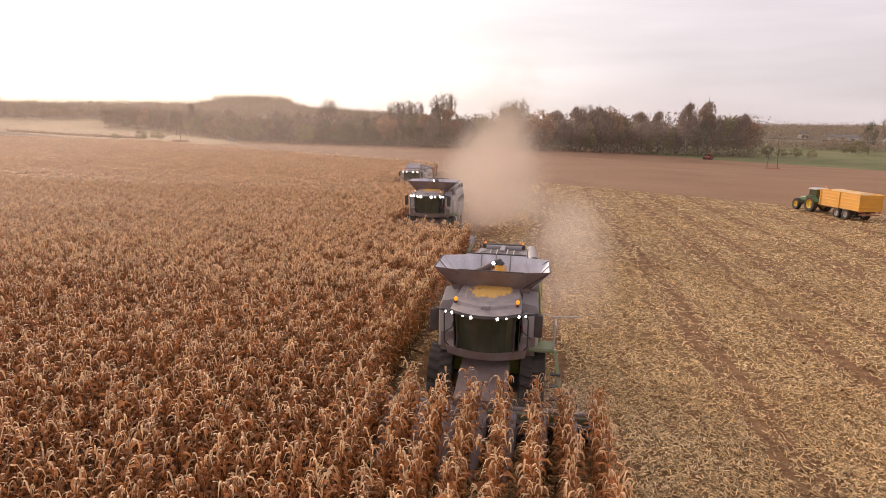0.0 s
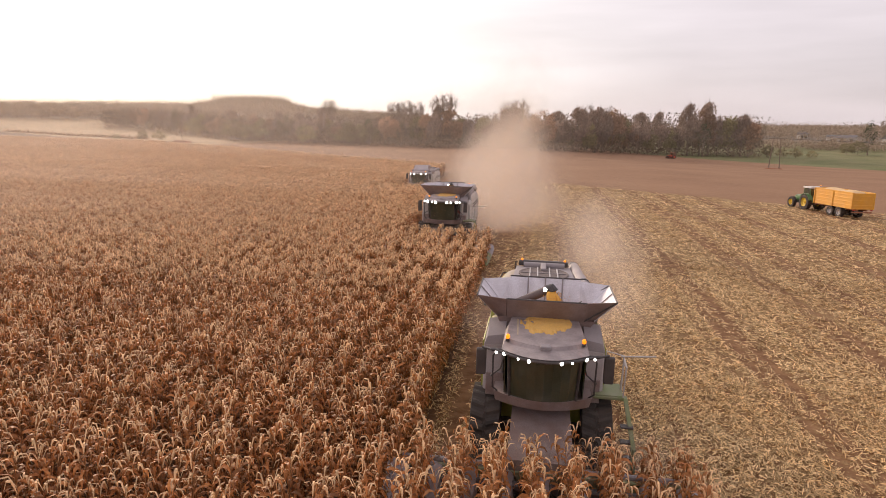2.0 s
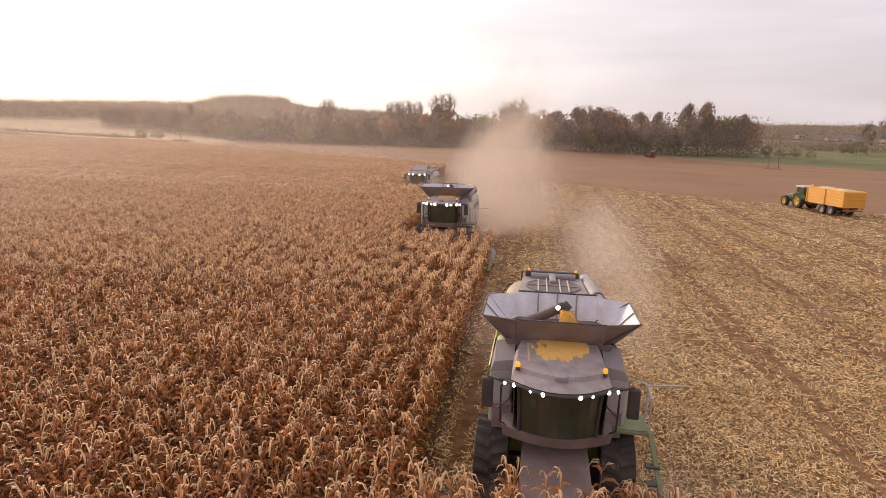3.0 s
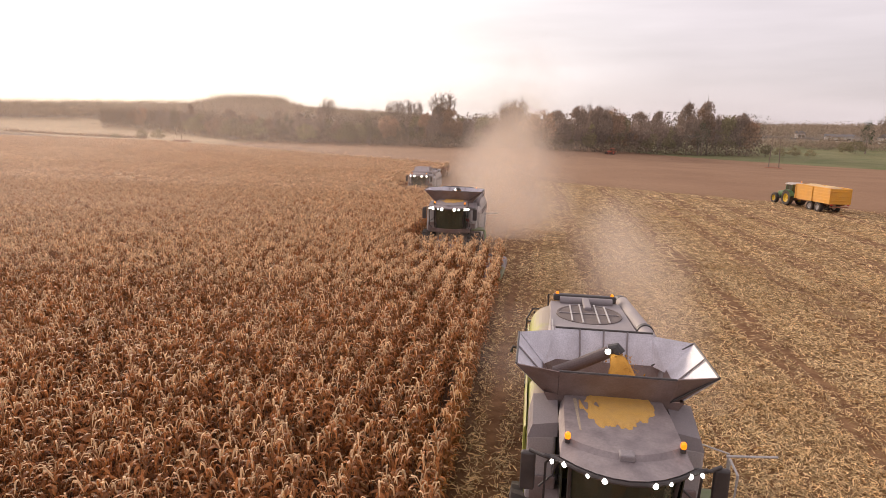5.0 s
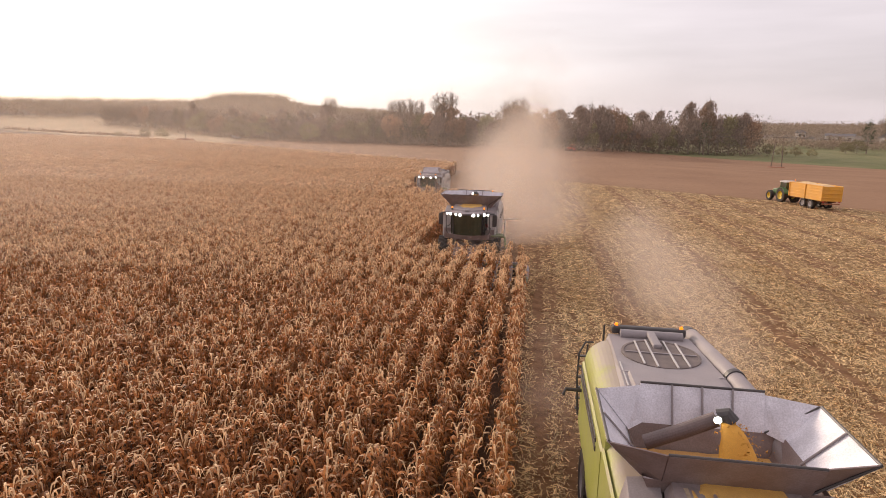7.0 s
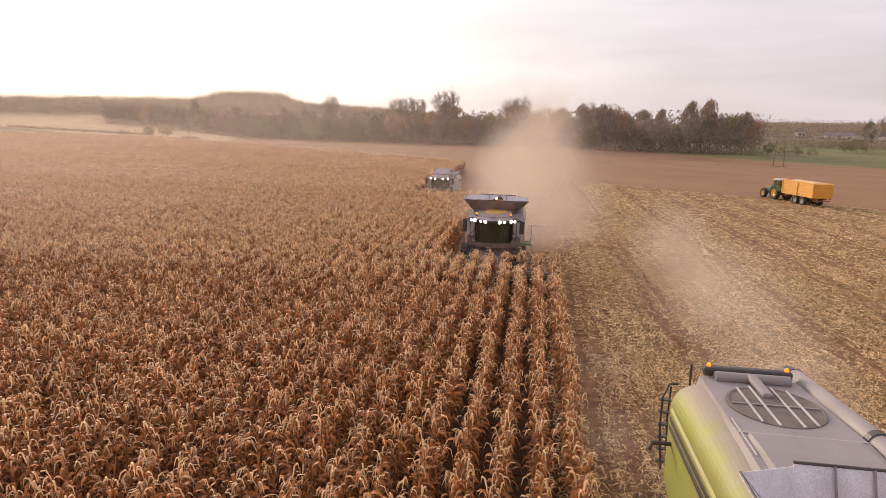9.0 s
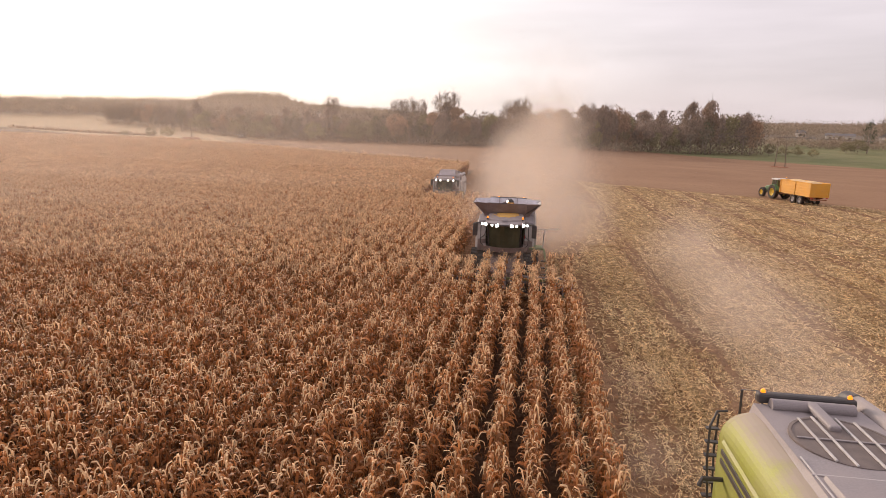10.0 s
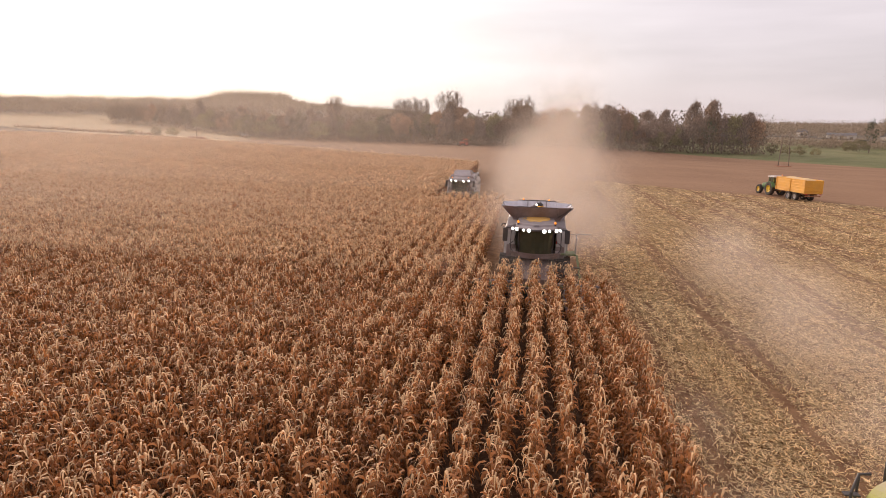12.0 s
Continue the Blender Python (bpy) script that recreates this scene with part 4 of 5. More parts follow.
    part("side_reflector", box(0.99, -0.45, 2.62, 1.05, -0.41, 2.8, 0.01), red_m, th)
    part("front_axle", tube([(-1.3, 0, 0.95), (1.3, 0, 0.95)], 0.2, 12), black_m, th)
    part("rear_axle", tube([(-1.2, 5.4, 0.68), (1.2, 5.4, 0.68)], 0.12, 12), black_m, th)
    for s in (-1, 1):
        wheel("front_wheel", th, s * 1.38, 0, 0.98, 0.76, grey_m, 20)
        wheel("rear_wheel", th, s * 1.3, 5.4, 0.7, 0.5, grey_m, 18)
    corn_header(th, frame_mat, rng)
    return th


ha = combine_harvester("lime green combine harvester, open hopper filling with grain", lime_m, lime_dark_m, pale_m, True, seed=1)
hb = combine_harvester("pale dusty combine harvester with open hopper, lamps lit", white_m, lime_dark_m, white_m, True, 0.095, seed=2)
hc = combine_harvester("dusty combine harvester with closed hopper, lamps lit", white_m, lime_dark_m, white_m, False, 0.15, seed=3)
hb.scale, hc.scale = (1.05,) * 3, (0.92,) * 3     # a larger and a smaller model


def tractor(name, label, paint, rim):
    """A farm tractor, front towards -y, origin under the rear axle."""
    th = thing(name, label, "tractor")
    part("hood", loft([arch(0.42, 1.0, 1.72, 0.12, -0.75), arch(0.42, 0.95, 1.7, 0.14, -1.6), arch(0.38, 0.9, 1.6, 0.16, -2.7), arch(0.33, 0.9, 1.45, 0.14, -3.0)]), paint, th)
    part("grille", box(-0.28, -3.05, 0.95, 0.28, -2.99, 1.4, 0.02), black_m, th)
    part("chassis", box(-0.3, -2.9, 0.6, 0.3, 0.5, 1.0, 0.05), black_m, th)
    part("cab_base", box(-0.72, -0.85, 0.95, 0.72, 0.55, 1.5, 0.06), paint, th)
    part("cab_glass", loft([[(-0.72, -0.8, 1.5), (0.72, -0.8, 1.5), (0.72, 0.5, 1.5), (-0.72, 0.5, 1.5)], [(-0.7, -0.7, 2.6), (0.7, -0.7, 2.6), (0.7, 0.45, 2.6), (-0.7, 0.45, 2.6)]]), glass_m, th)
    for x in (-0.72, 0.72):
        for y, yt in ((-0.8, -0.7), (0.0, 0.0), (0.5, 0.45)):
            part("cab_post", tube([(x, y, 1.5), (x * 0.97, yt, 2.6)], 0.035, 6), paint if y else black_m, th)
    part("cab_roof", loft([arch(0.8, 2.6, 2.72, 0.06, -0.9), arch(0.82, 2.58, 2.82, 0.1, -0.2), arch(0.8, 2.6, 2.74, 0.06, 0.65)]), white_m if paint is not redpaint_m else paint, th, "pale dusty cab roof")
    part("exhaust", tube([(0.5, -0.95, 1.6), (0.5, -0.95, 2.75), (0.5, -0.85, 2.85)], 0.045, 8), black_m, th)
    bulb("beacon", th, -0.55, 0.3, 2.9, 0.06, True)
    for s in (-1, 1):
        part("mudguard", loft([[(s * 0.62, math.cos(a) * q, 0.92 + math.sin(a) * q) for q in (0.98, 1.03)] + [(s * 1.15, math.cos(a) * q, 0.92 + math.sin(a) * q) for q in (1.03, 0.98)] for a in [0.3 + k * 0.26 for k in range(9)]]), paint, th)
        wheel("rear_wheel", th, s * 0.88, 0, 0.93, 0.52, rim, 18)
        wheel("front_wheel", th, s * 0.85, -2.65, 0.66, 0.42, rim, 16)
    part("front_axle", tube([(-0.8, -2.65, 0.66), (0.8, -2.65, 0.66)], 0.09, 8), black_m, th)
    part("rear_axle", tube([(-0.8, 0, 0.93), (0.8, 0, 0.93)], 0.14, 8), black_m, th)
    part("front_weight", box(-0.35, -3.4, 0.6, 0.35, -3.0, 0.95, 0.04), black_m, th)
    return th


def grain_trailer():
    """A tandem tipping trailer, front towards -y, origin under its rear axle."""
    th = thing("grain_trailer", "orange-yellow tipping trailer heaped with maize", "trailer")
    F, B, X, Z0, Z1 = -4.4, 2.0, 1.2, 1.2, 2.8
    part("floor", box(-X, F, Z0 - 0.1, X, B, Z0, 0.02), yellow_m, th)
    for s in (-1, 1):
        for k, (a, c) in enumerate(((F, -1.2), (-1.17, B))):
            p = part("side_board", box(min(s * X, s * (X - 0.06)), a, Z0, max(s * X, s * (X - 0.06)), c, Z1, 0.015), yellow_m, th)
            for z in (1.5, 1.86, 2.22, 2.58):
                part("rib", box(min(s * X, s * (X + 0.05)), a + 0.05, z - 0.05, max(s * X, s * (X + 0.05)), c - 0.05, z + 0.05, 0.015), yellow_m, p)
        for y in (F + 0.05, -1.185, B - 0.05):
            part("post", box(min(s * X, s * (X + 0.09)), y - 0.06, Z0 - 0.1, max(s * X, s * (X + 0.09)), y + 0.06, Z1 + 0.03, 0.01), yellow_m, th)
        part("top_rail", box(min(s * (X - 0.08), s * (X + 0.06)), F, Z1, max(s * (X - 0.08), s * (X + 0.06)), B, Z1 + 0.08, 0.015), yellow_m, th)
        part("chassis_rail", box(min(s * 0.45, s * 0.62), F, 0.9, max(s * 0.45, s * 0.62), B, Z0 - 0.1, 0.02), rust_m, th)
        part("tail_lamp", box(s * 1.0 - 0.12, B + 0.0, 0.95, s * 1.0 + 0.12, B + 0.06, 1.08, 0.01), red_m, th)
        for y in (0, -1.45):
            wheel("wheel", th, s * 1.03, y, 0.56, 0.44, white_m, 16)
    part("front_board", box(-X + 0.06, F, Z0, X - 0.06, F + 0.06, Z1 + 0.08, 0.015), yellow_m, th)
    tg = part("tailgate", box(-X + 0.06, B - 0.06, Z0, X - 0.06, B, Z1 + 0.02, 0.015), yellow_m, th)
    for z in (1.5, 2.0, 2.5):
        part("rib", box(-X + 0.1, B, z - 0.05, X - 0.1, B + 0.05, z + 0.05, 0.015), yellow_m, tg)
    part("drawbar", loft([[(-0.5, F, 0.95), (0.5, F, 0.95), (0.5, F, 1.12), (-0.5, F, 1.12)], [(-0.12, F - 1.9, 0.6), (0.12, F - 1.9, 0.6), (0.12, F - 1.9, 0.75), (-0.12, F - 1.9, 0.75)]]), rust_m, th)
    for y in (0, -1.45):
        part("axle", tube([(-1.0, y, 0.56), (1.0, y, 0.56)], 0.07, 8), black_m, th)
    part("under_ride_bar", box(-1.1, B - 0.1, 0.7, 1.1, B, 0.85, 0.02), rust_m, th)
    return th


tractor_ob = tractor("tractor", "green tractor with yellow rims pulling a trailer", jd_m, rim_m)
trailer_ob = grain_trailer()
red_tractor = tractor("tractor", "small red tractor driving along the wood edge", redpaint_m, redpaint_m)


def grain_load():
    nx, ny = 24, 60
    vs, fs = [], []
    for j in range(ny):
        for i in range(nx):
            u, v = i / (nx - 1), j / (ny - 1)
            h = math.sin(math.pi * u) ** 0.6 * (0.22 + 0.2 * abs(math.sin(math.pi * (v * 2.0 + 0.02)))) * min(1, 7 * v, 7 * (1 - v))
            vs.append((-1.12 + 2.24 * u, -4.3 + 6.2 * v, 2.6 + h + noise.noise((u * 5, v * 14, 2)) * 0.03))
    for j in range(ny - 1):
        for i in range(nx - 1):
            k = j * nx + i
            fs += [(k, k + 1, k + nx + 1), (k, k + nx + 1, k + nx)]
    return tagged(soup("grain_load", vs, fs, [heap_m]), "pale yellow maize grain heaped in the trailer", "grain")


load_ob = grain_load()

# ---- woods, hedges and far things ----
bark_m = material("grey brown bark", (0.24, 0.18, 0.14), 0.9, scale=1, fine=12, obj=0.2)
crown_ms = [material("brown autumn crown", (0.36, 0.225, 0.145), 0.9, second=(0.27, 0.19, 0.13), scale=0.12, fine=1.5, island=0.4, obj=0.42, bump=0, spec=0.1, translucent=0.4),
            material("olive autumn crown", (0.27, 0.235, 0.12), 0.9, second=(0.22, 0.19, 0.115), scale=0.12, fine=1.5, island=0.4, obj=0.42, bump=0, spec=0.1, translucent=0.4),
            material("bare twig crown", (0.36, 0.27, 0.215), 0.9, second=(0.29, 0.22, 0.18), scale=0.12, fine=1.5, island=0.35, obj=0.2, bump=0, spec=0.1, translucent=0.35),
            material("dark evergreen crown", (0.06, 0.08, 0.035), 0.9, second=(0.045, 0.06, 0.03), scale=0.12, fine=1.5, island=0.4, obj=0.2, bump=0, spec=0.1)]


def flakes(c, size, rng, stretch=1.0, rise=0.0):
    """Loose triangles of random turn about the places c; rise stands them upright."""
    n = len(c)
    a, b = rng.normal(0, 1, (n, 3)), rng.normal(0, 1, (n, 3))
    a[:, 2] += rise
    a /= np.linalg.norm(a, axis=1)[:, None]
    b -= a * (a * b).sum(1)[:, None]
    b /= np.linalg.norm(b, axis=1)[:, None]
    s = (size * rng.uniform(0.6, 1.4, n))[:, None]
    v = np.stack([c + a * s * stretch, c - a * s * 0.5 * stretch + b * s * 0.86, c - a * s * 0.5 * stretch - b * s * 0.86], 1).reshape(-1, 3)
    return v, np.arange(3 * n).reshape(-1, 3)


def limb(V, F, p, q, r0, r1, n=4):
    p, q = np.array(p, float), np.array(q, float)
    d = (q - p) / (np.linalg.norm(q - p) + 1e-9)
    a = np.cross(d, [0.31, 0.9, 0.3])
    a /= np.linalg.norm(a)
    b = np.cross(d, a)
    o = len(V)
    for c, r in ((p, r0), (q, r1)):
        V += [c + (a * math.cos(k * math.tau / n) + b * math.sin(k * math.tau / n)) * r for k in range(n)]
    for k in range(n):
        k2 = (k + 1) % n
        F += [(o + k, o + k2, o + n + k2), (o + k, o + n + k2, o + n + k)]


def tree(name, label, h, w, crown_mat, rng, low=0.18, lobes=9, leaves=2600, leaf=0.26, bare=False, upright=0.0):
    """Tapered trunk with limbs; a crown of loose clumps, or of twigs alone."""
    th = thing(name, label, "tree")
    V, F, tips = [], [], []
    top = np.array([rng.normal(0, 0.3), rng.normal(0, 0.3), h * 0.8])
    prev = np.zeros(3)
    stem = [np.zeros(3)]
    for k in range(1, 6):
        q = top * k / 5 + np.array([rng.normal(0, 0.12), rng.normal(0, 0.12), 0])
        limb(V, F, prev, q, h * 0.018 * (1.15 - k * 0.19), h * 0.018 * (1.15 - (k + 1) * 0.17), 6)
        prev = q
        stem.append(q)
    for k in range(lobes):
        u = rng.uniform(low + 0.05, 0.9)
        base = top * u
        a = rng.uniform(0, 6.28) + k * 2.4
        out = w * 0.5 * rng.uniform(0.5, 1.0) * math.sin(math.pi * min(0.95, max(0.12, (u - low) / (1 - low) * 0.75 + 0.2)))
        tip = base + np.array([math.cos(a) * out, math.sin(a) * out, h * rng.uniform(0.08, 0.2) * (1 + upright)])
        mid = (base + tip) / 2 + np.array([0, 0, -0.1 * out])
        limb(V, F, base, mid, h * 0.007, h * 0.005)
        limb(V, F, mid, tip, h * 0.005, h * 0.0025)
        tips.append(tip)
        for _ in range(7 if bare else 2):
            t2 = tip + rng.normal(0, 1, 3) * np.array([out * 0.3, out * 0.3, h * 0.05]) + np.array([0, 0, h * 0.07 * (1 + upright)])
            limb(V, F, mid + (tip - mid) * rng.uniform(0.2, 1), t2, h * 0.0028, h * 0.001, 3)
            tips.append(t2)
    tips.append(top + np.array([0, 0, h * 0.1]))
    soup("trunk", V, F, [bark_m], th)
    tips = np.array(tips)
    c = tips[rng.integers(0, len(tips), leaves)] + rng.normal(0, 1, (leaves, 3)) * np.array([w * 0.11, w * 0.11, h * 0.05])
    # keep the clumps within a rounded outline that rests low on the stem
    mid = h * (1 + low) / 2
    rel = np.stack([c[:, 0] / (w * 0.56), c[:, 1] / (w * 0.56), (c[:, 2] - mid) / (h * (1 - low) * 0.56)], 1)
    out = np.linalg.norm(rel, axis=1)
    far = out > 1
    c[far] = np.stack([rel[:, 0] * w * 0.56, rel[:, 1] * w * 0.56, rel[:, 2] * h * (1 - low) * 0.56], 1)[far] / out[far][:, None] * rng.uniform(0.6, 1.0, far.sum())[:, None] + np.array([0, 0, mid])
    v, f = flakes(c, leaf, rng, 3.0 if bare else 1.6, 2.2)
    soup("crown", v, f, [crown_mat], th)
    return th


def fan_tree(name, label, h, w, crown_mat, rng, fork=0.22, limbs=9):
    """A leafless tree whose limbs fan up from a short trunk to a rounded top, with fine twigs."""
    th = thing(name, label, "tree")
    V, F, TV, TF = [], [], [], []
    limb(V, F, (0, 0, 0), (0, 0, h * fork), h * 0.02, h * 0.015, 7)
    for k in range(limbs):
        a = k * 2.4 + rng.uniform(-0.3, 0.3)
        lean = (0.15 + 0.85 * math.sqrt((k + 0.5) / limbs)) * 1.0
        tip = np.array([math.cos(a) * lean * w * 0.45, math.sin(a) * lean * w * 0.45, h * (1.0 - 0.22 * lean ** 2) * rng.uniform(0.9, 1.0)])
        base = np.array([0, 0, h * fork * rng.uniform(0.75, 1.0)])
        pts = [base]
        for u in (0.3, 0.6, 0.8, 1.0):
            bow = np.array([math.cos(a), math.sin(a), 0]) * w * 0.1 * math.sin(math.pi * u)
            pts.append(base + (tip - base) * u + bow + rng.normal(0, h * 0.008, 3))
        for i in range(4):
            limb(V, F, pts[i], pts[i + 1], h * 0.010 * (1 - i * 0.23), h * 0.010 * (0.8 - i * 0.22), 4)
        for _ in range(38):
            u = rng.uniform(0.3, 1.0)
            i = min(3, int(u * 4))
            q = pts[i] + (pts[i + 1] - pts[i]) * (u * 4 - i)
            d = rng.normal(0, 1, 3) * np.array([1, 1, 0.4]) + np.array([0, 0, 1.3])
            d /= np.linalg.norm(d)
            e = q + d * h * rng.uniform(0.05, 0.13)
            limb(TV, TF, q, e, h * 0.003, h * 0.0015, 3)
            for _ in range(4):
                d2 = d + rng.normal(0, 0.5, 3)
                q2 = q + (e - q) * rng.uniform(0.3, 1)
                limb(TV, TF, q2, q2 + d2 / np.linalg.norm(d2) * h * rng.uniform(0.025, 0.07), h * 0.002, h * 0.001, 3)
    soup("trunk", V, F, [bark_m], th)
    soup("crown", TV, TF, [crown_mat], th)
    return th


def at_bearing(az, r):
    return math.sin(radians(az)) * r, math.cos(radians(az)) * r


def build_woods():
    rng = np.random.default_rng(5)
    kinds = []
    for k in range(3):
        kinds.append(tree("broadleaf_tree", "brown autumn tree at the edge of the wood", 16, 9.5, crown_ms[0], rng, low=0.05))
        kinds.append(tree("broadleaf_tree", "olive autumn tree at the edge of the wood", 14, 9.5, crown_ms[1], rng, low=0.03))
        kinds.append(tree("bare_tree", "nearly bare grey-brown tree at the wood edge", 17, 8.0, crown_ms[2], rng, low=0.05, lobes=14, leaves=2400, leaf=0.2, bare=True, upright=0.5))
    spots = []
    bearing = np.array([-34, -30, -27, -24, -18, -8, -2, 5, 11, 17.4])
    reach = np.array([455, 395, 315, 300, 285, 272, 275, 320, 370, 385])
    tall = np.array([0.8, 0.85, 0.8, 0.75, 0.8, 0.88, 0.98, 1.15, 1.38, 1.42])
    az = -34.0
    while az < 17.4:
        r = float(np.interp(az, bearing, reach)) + rng.uniform(0, 14)
        s = float(np.interp(az, bearing, tall)) * rng.uniform(0.66, 1.2)
        spots.append((az, r, s))
        az += rng.uniform(0.5, 0.95)
    used = set()
    for k, (az, r, s) in enumerate(spots):
        x, y = at_bearing(az, r)
        src = int(rng.integers(0, len(kinds)))
        if az > 5 and rng.uniform() < 0.45:
            src = src // 3 * 3 + 2
        m = pose(x, y, float(land(x, y)) - 0.2, 0, 0, rng.uniform(0, 360))
        ob = kinds[src] if src not in used else copy_thing(kinds[src], m)
        used.add(src)
        ob.matrix_basis = m
        ob.scale = (s * rng.uniform(0.9, 1.2), s * rng.uniform(0.9, 1.2), s)
        tagged(ob, group="trees along the wood edge")
    for k, ob in enumerate(kinds):
        if k not in used:
            x, y = at_bearing(-20 + k, 300)
            ob.matrix_basis = pose(x, y, float(land(x, y)))
    # the depth of the wood behind, and the wooded hills
    C, S = [], []
    for az in np.arange(-36, 17.6, 0.28):
        for row in range(5):
            r = float(np.interp(az, bearing, reach)) + 14 + row * 13 + rng.uniform(-5, 5)
            x, y = at_bearing(az + rng.uniform(-0.3, 0.3), r)
            h = 15.5 * float(np.interp(az, bearing, tall)) * rng.uniform(0.75, 1.1)
            n = 85
            p = rng.normal(0, 1, (n, 3)) * np.array([2.0, 2.0, h * 0.24]) + np.array([x, y, float(land(x, y)) + h * 0.5])
            p[:, 2] = np.clip(p[:, 2], float(land(x, y)), float(land(x, y)) + h)
            C.append(p)
            S.append(np.full(n, 0.42))
    v, f = flakes(np.concatenate(C), np.concatenate(S), rng, 1.6, 1.4)
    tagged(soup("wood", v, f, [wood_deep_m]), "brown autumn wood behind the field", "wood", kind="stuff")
    # low scrub along the foot of the wood
    C = []
    for az in np.arange(-28, 17.6, 0.12):
        r = float(np.interp(az, bearing, reach)) - rng.uniform(1, 5)
        x, y = at_bearing(az, r)
        C.append(rng.normal(0, 1, (16, 3)) * np.array([1.2, 1.2, 0.9]) + np.array([x, y, float(land(x, y)) + 1.6 + rng.uniform(0, 1.5)]))
    C = np.concatenate(C)
    v, f = flakes(C, np.full(len(C), 0.38), rng)
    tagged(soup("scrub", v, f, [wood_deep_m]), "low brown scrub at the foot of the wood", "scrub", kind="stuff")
    C, S = [], []
    for _ in range(7000):
        az = rng.uniform(-58, -10)
        r = rng.uniform(600, 1150)
        if az > -21:
            r = rng.uniform(800, 1150)
        x, y = at_bearing(az, r)
        h = rng.uniform(8, 15) * (1.15 if -28 < az < -22 else 1)
        n = 22
        p = rng.normal(0, 1, (n, 3)) * np.array([3.0, 3.0, h * 0.22]) + np.array([x, y, float(land(x, y)) + h * 0.5])
        C.append(p)
        S.append(np.full(n, 0.7))
    for _ in range(5200):
        az = rng.uniform(13, 45)
        r = rng.uniform(700, 1250)
        x, y = at_bearing(az, r)
        h = rng.uniform(6, 13)
        p = rng.normal(0, 1, (22, 3)) * np.array([4, 4, h * 0.22]) + np.array([x, y, float(land(x, y)) + h * 0.5])
        C.append(p)
        S.append(np.full(22, 0.75))
    for _ in range(420):
        # hedges and copses that close the meadow
        az, r = rng.uniform(16.5, 46), rng.uniform(520, 580)
        x, y = at_bearing(az, r)
        h = rng.uniform(5, 11)
        p = rng.normal(0, 1, (34, 3)) * np.array([3.2, 3.2, h * 0.22]) + np.array([x, y, float(land(x, y)) + h * 0.45])
        C.append(p)
        S.append(np.full(34, 0.55))
    v, f = flakes(np.concatenate(C), np.concatenate(S), rng, 1.2)
    tagged(soup("hill_wood", v, f, [wood_far_m]), "hazy brown woods on the far hills", "wood", kind="stuff")
    # tall bare poplars that stand out above the wood
    pop = fan_tree("bare_tree", "tall bare poplar fanning out above the wood", 31, 20, crown_ms[2], rng, limbs=13)
    x, y = at_bearing(-8.5, 440)
    pop.matrix_basis = pose(x, y, float(land(x, y)))
    tagged(pop, group="tall bare trees")
    for az, r, s in ((-11.9, 445, 0.83), (-12.9, 450, 0.8), (-10.9, 442, 0.8), (-1.9, 445, 0.92), (-2.9, 450, 0.86), (-18.6, 450, 0.8), (3.9, 440, 0.88), (5.4, 440, 0.86)):
        x, y = at_bearing(az, r)
        c = copy_thing(pop, pose(x, y, float(land(x, y)), 0, 0, rng.uniform(0, 360)))
        c.scale = (s * 0.75, s * 0.75, s)
    # meadow side: bushes, a conifer, a round bare tree
    bush = tree("bush", "dark rounded bush in the meadow", 9, 11, crown_ms[1], rng, low=0.02, lobes=12, leaves=1100)
    for k, (az, r, s) in enumerate(((24.3, 470, 0.95), (23.6, 475, 0.8), (20.2, 400, 0.6), (19.2, 398, 0.55), (18.2, 396, 0.7), (21.3, 404, 0.5), (27.4, 480, 1.0), (-33.6, 300, 0.45), (-32.4, 296, 0.5), (-35.5, 305, 0.3), (-26.6, 303, 1.1), (-25.3, 299, 0.85), (-20.6, 283, 0.9), (-29.6, 384, 1.1), (-17.4, 277, 0.8), (-3.0, 268, 0.7))):
        x, y = at_bearing(az, r)
        m = pose(x, y, float(land(x, y)) - 0.2, 0, 0, k * 70)
        ob = bush if k == 0 else copy_thing(bush, m)
        ob.matrix_basis = m
        ob.scale = (s, s, s)
        tagged(ob, group="bushes by the meadow")
    fir = tree("conifer", "dark thin conifer in the meadow", 22, 7, crown_ms[3], rng, low=0.12, lobes=16, leaves=500)
    x, y = at_bearing(24.9, 480)
    fir.matrix_basis = pose(x, y, float(land(x, y)))
    tagged(fir, group="conifers")
    for az, r, s in ((-22.2, 287, 0.6), (-22.8, 291, 0.5), (-15.2, 273, 0.58), (-12.4, 270, 0.5), (-31.0, 392, 0.7), (13.4, 374, 0.9)):
        x, y = at_bearing(az, r)
        c = copy_thing(fir, pose(x, y, float(land(x, y)) - 0.2, 0, 0, az * 40))
        c.scale = (s * 1.2, s * 1.2, s)
        tagged(c, "dark conifer among brown trees at the wood edge", "tree", "conifers")
    rnd = fan_tree("bare_tree", "large bare tree standing in the meadow", 25, 20, crown_ms[2], rng, limbs=14)
    x, y = at_bearing(26.5, 470)
    rnd.matrix_basis = pose(x, y, float(land(x, y)))


build_woods()


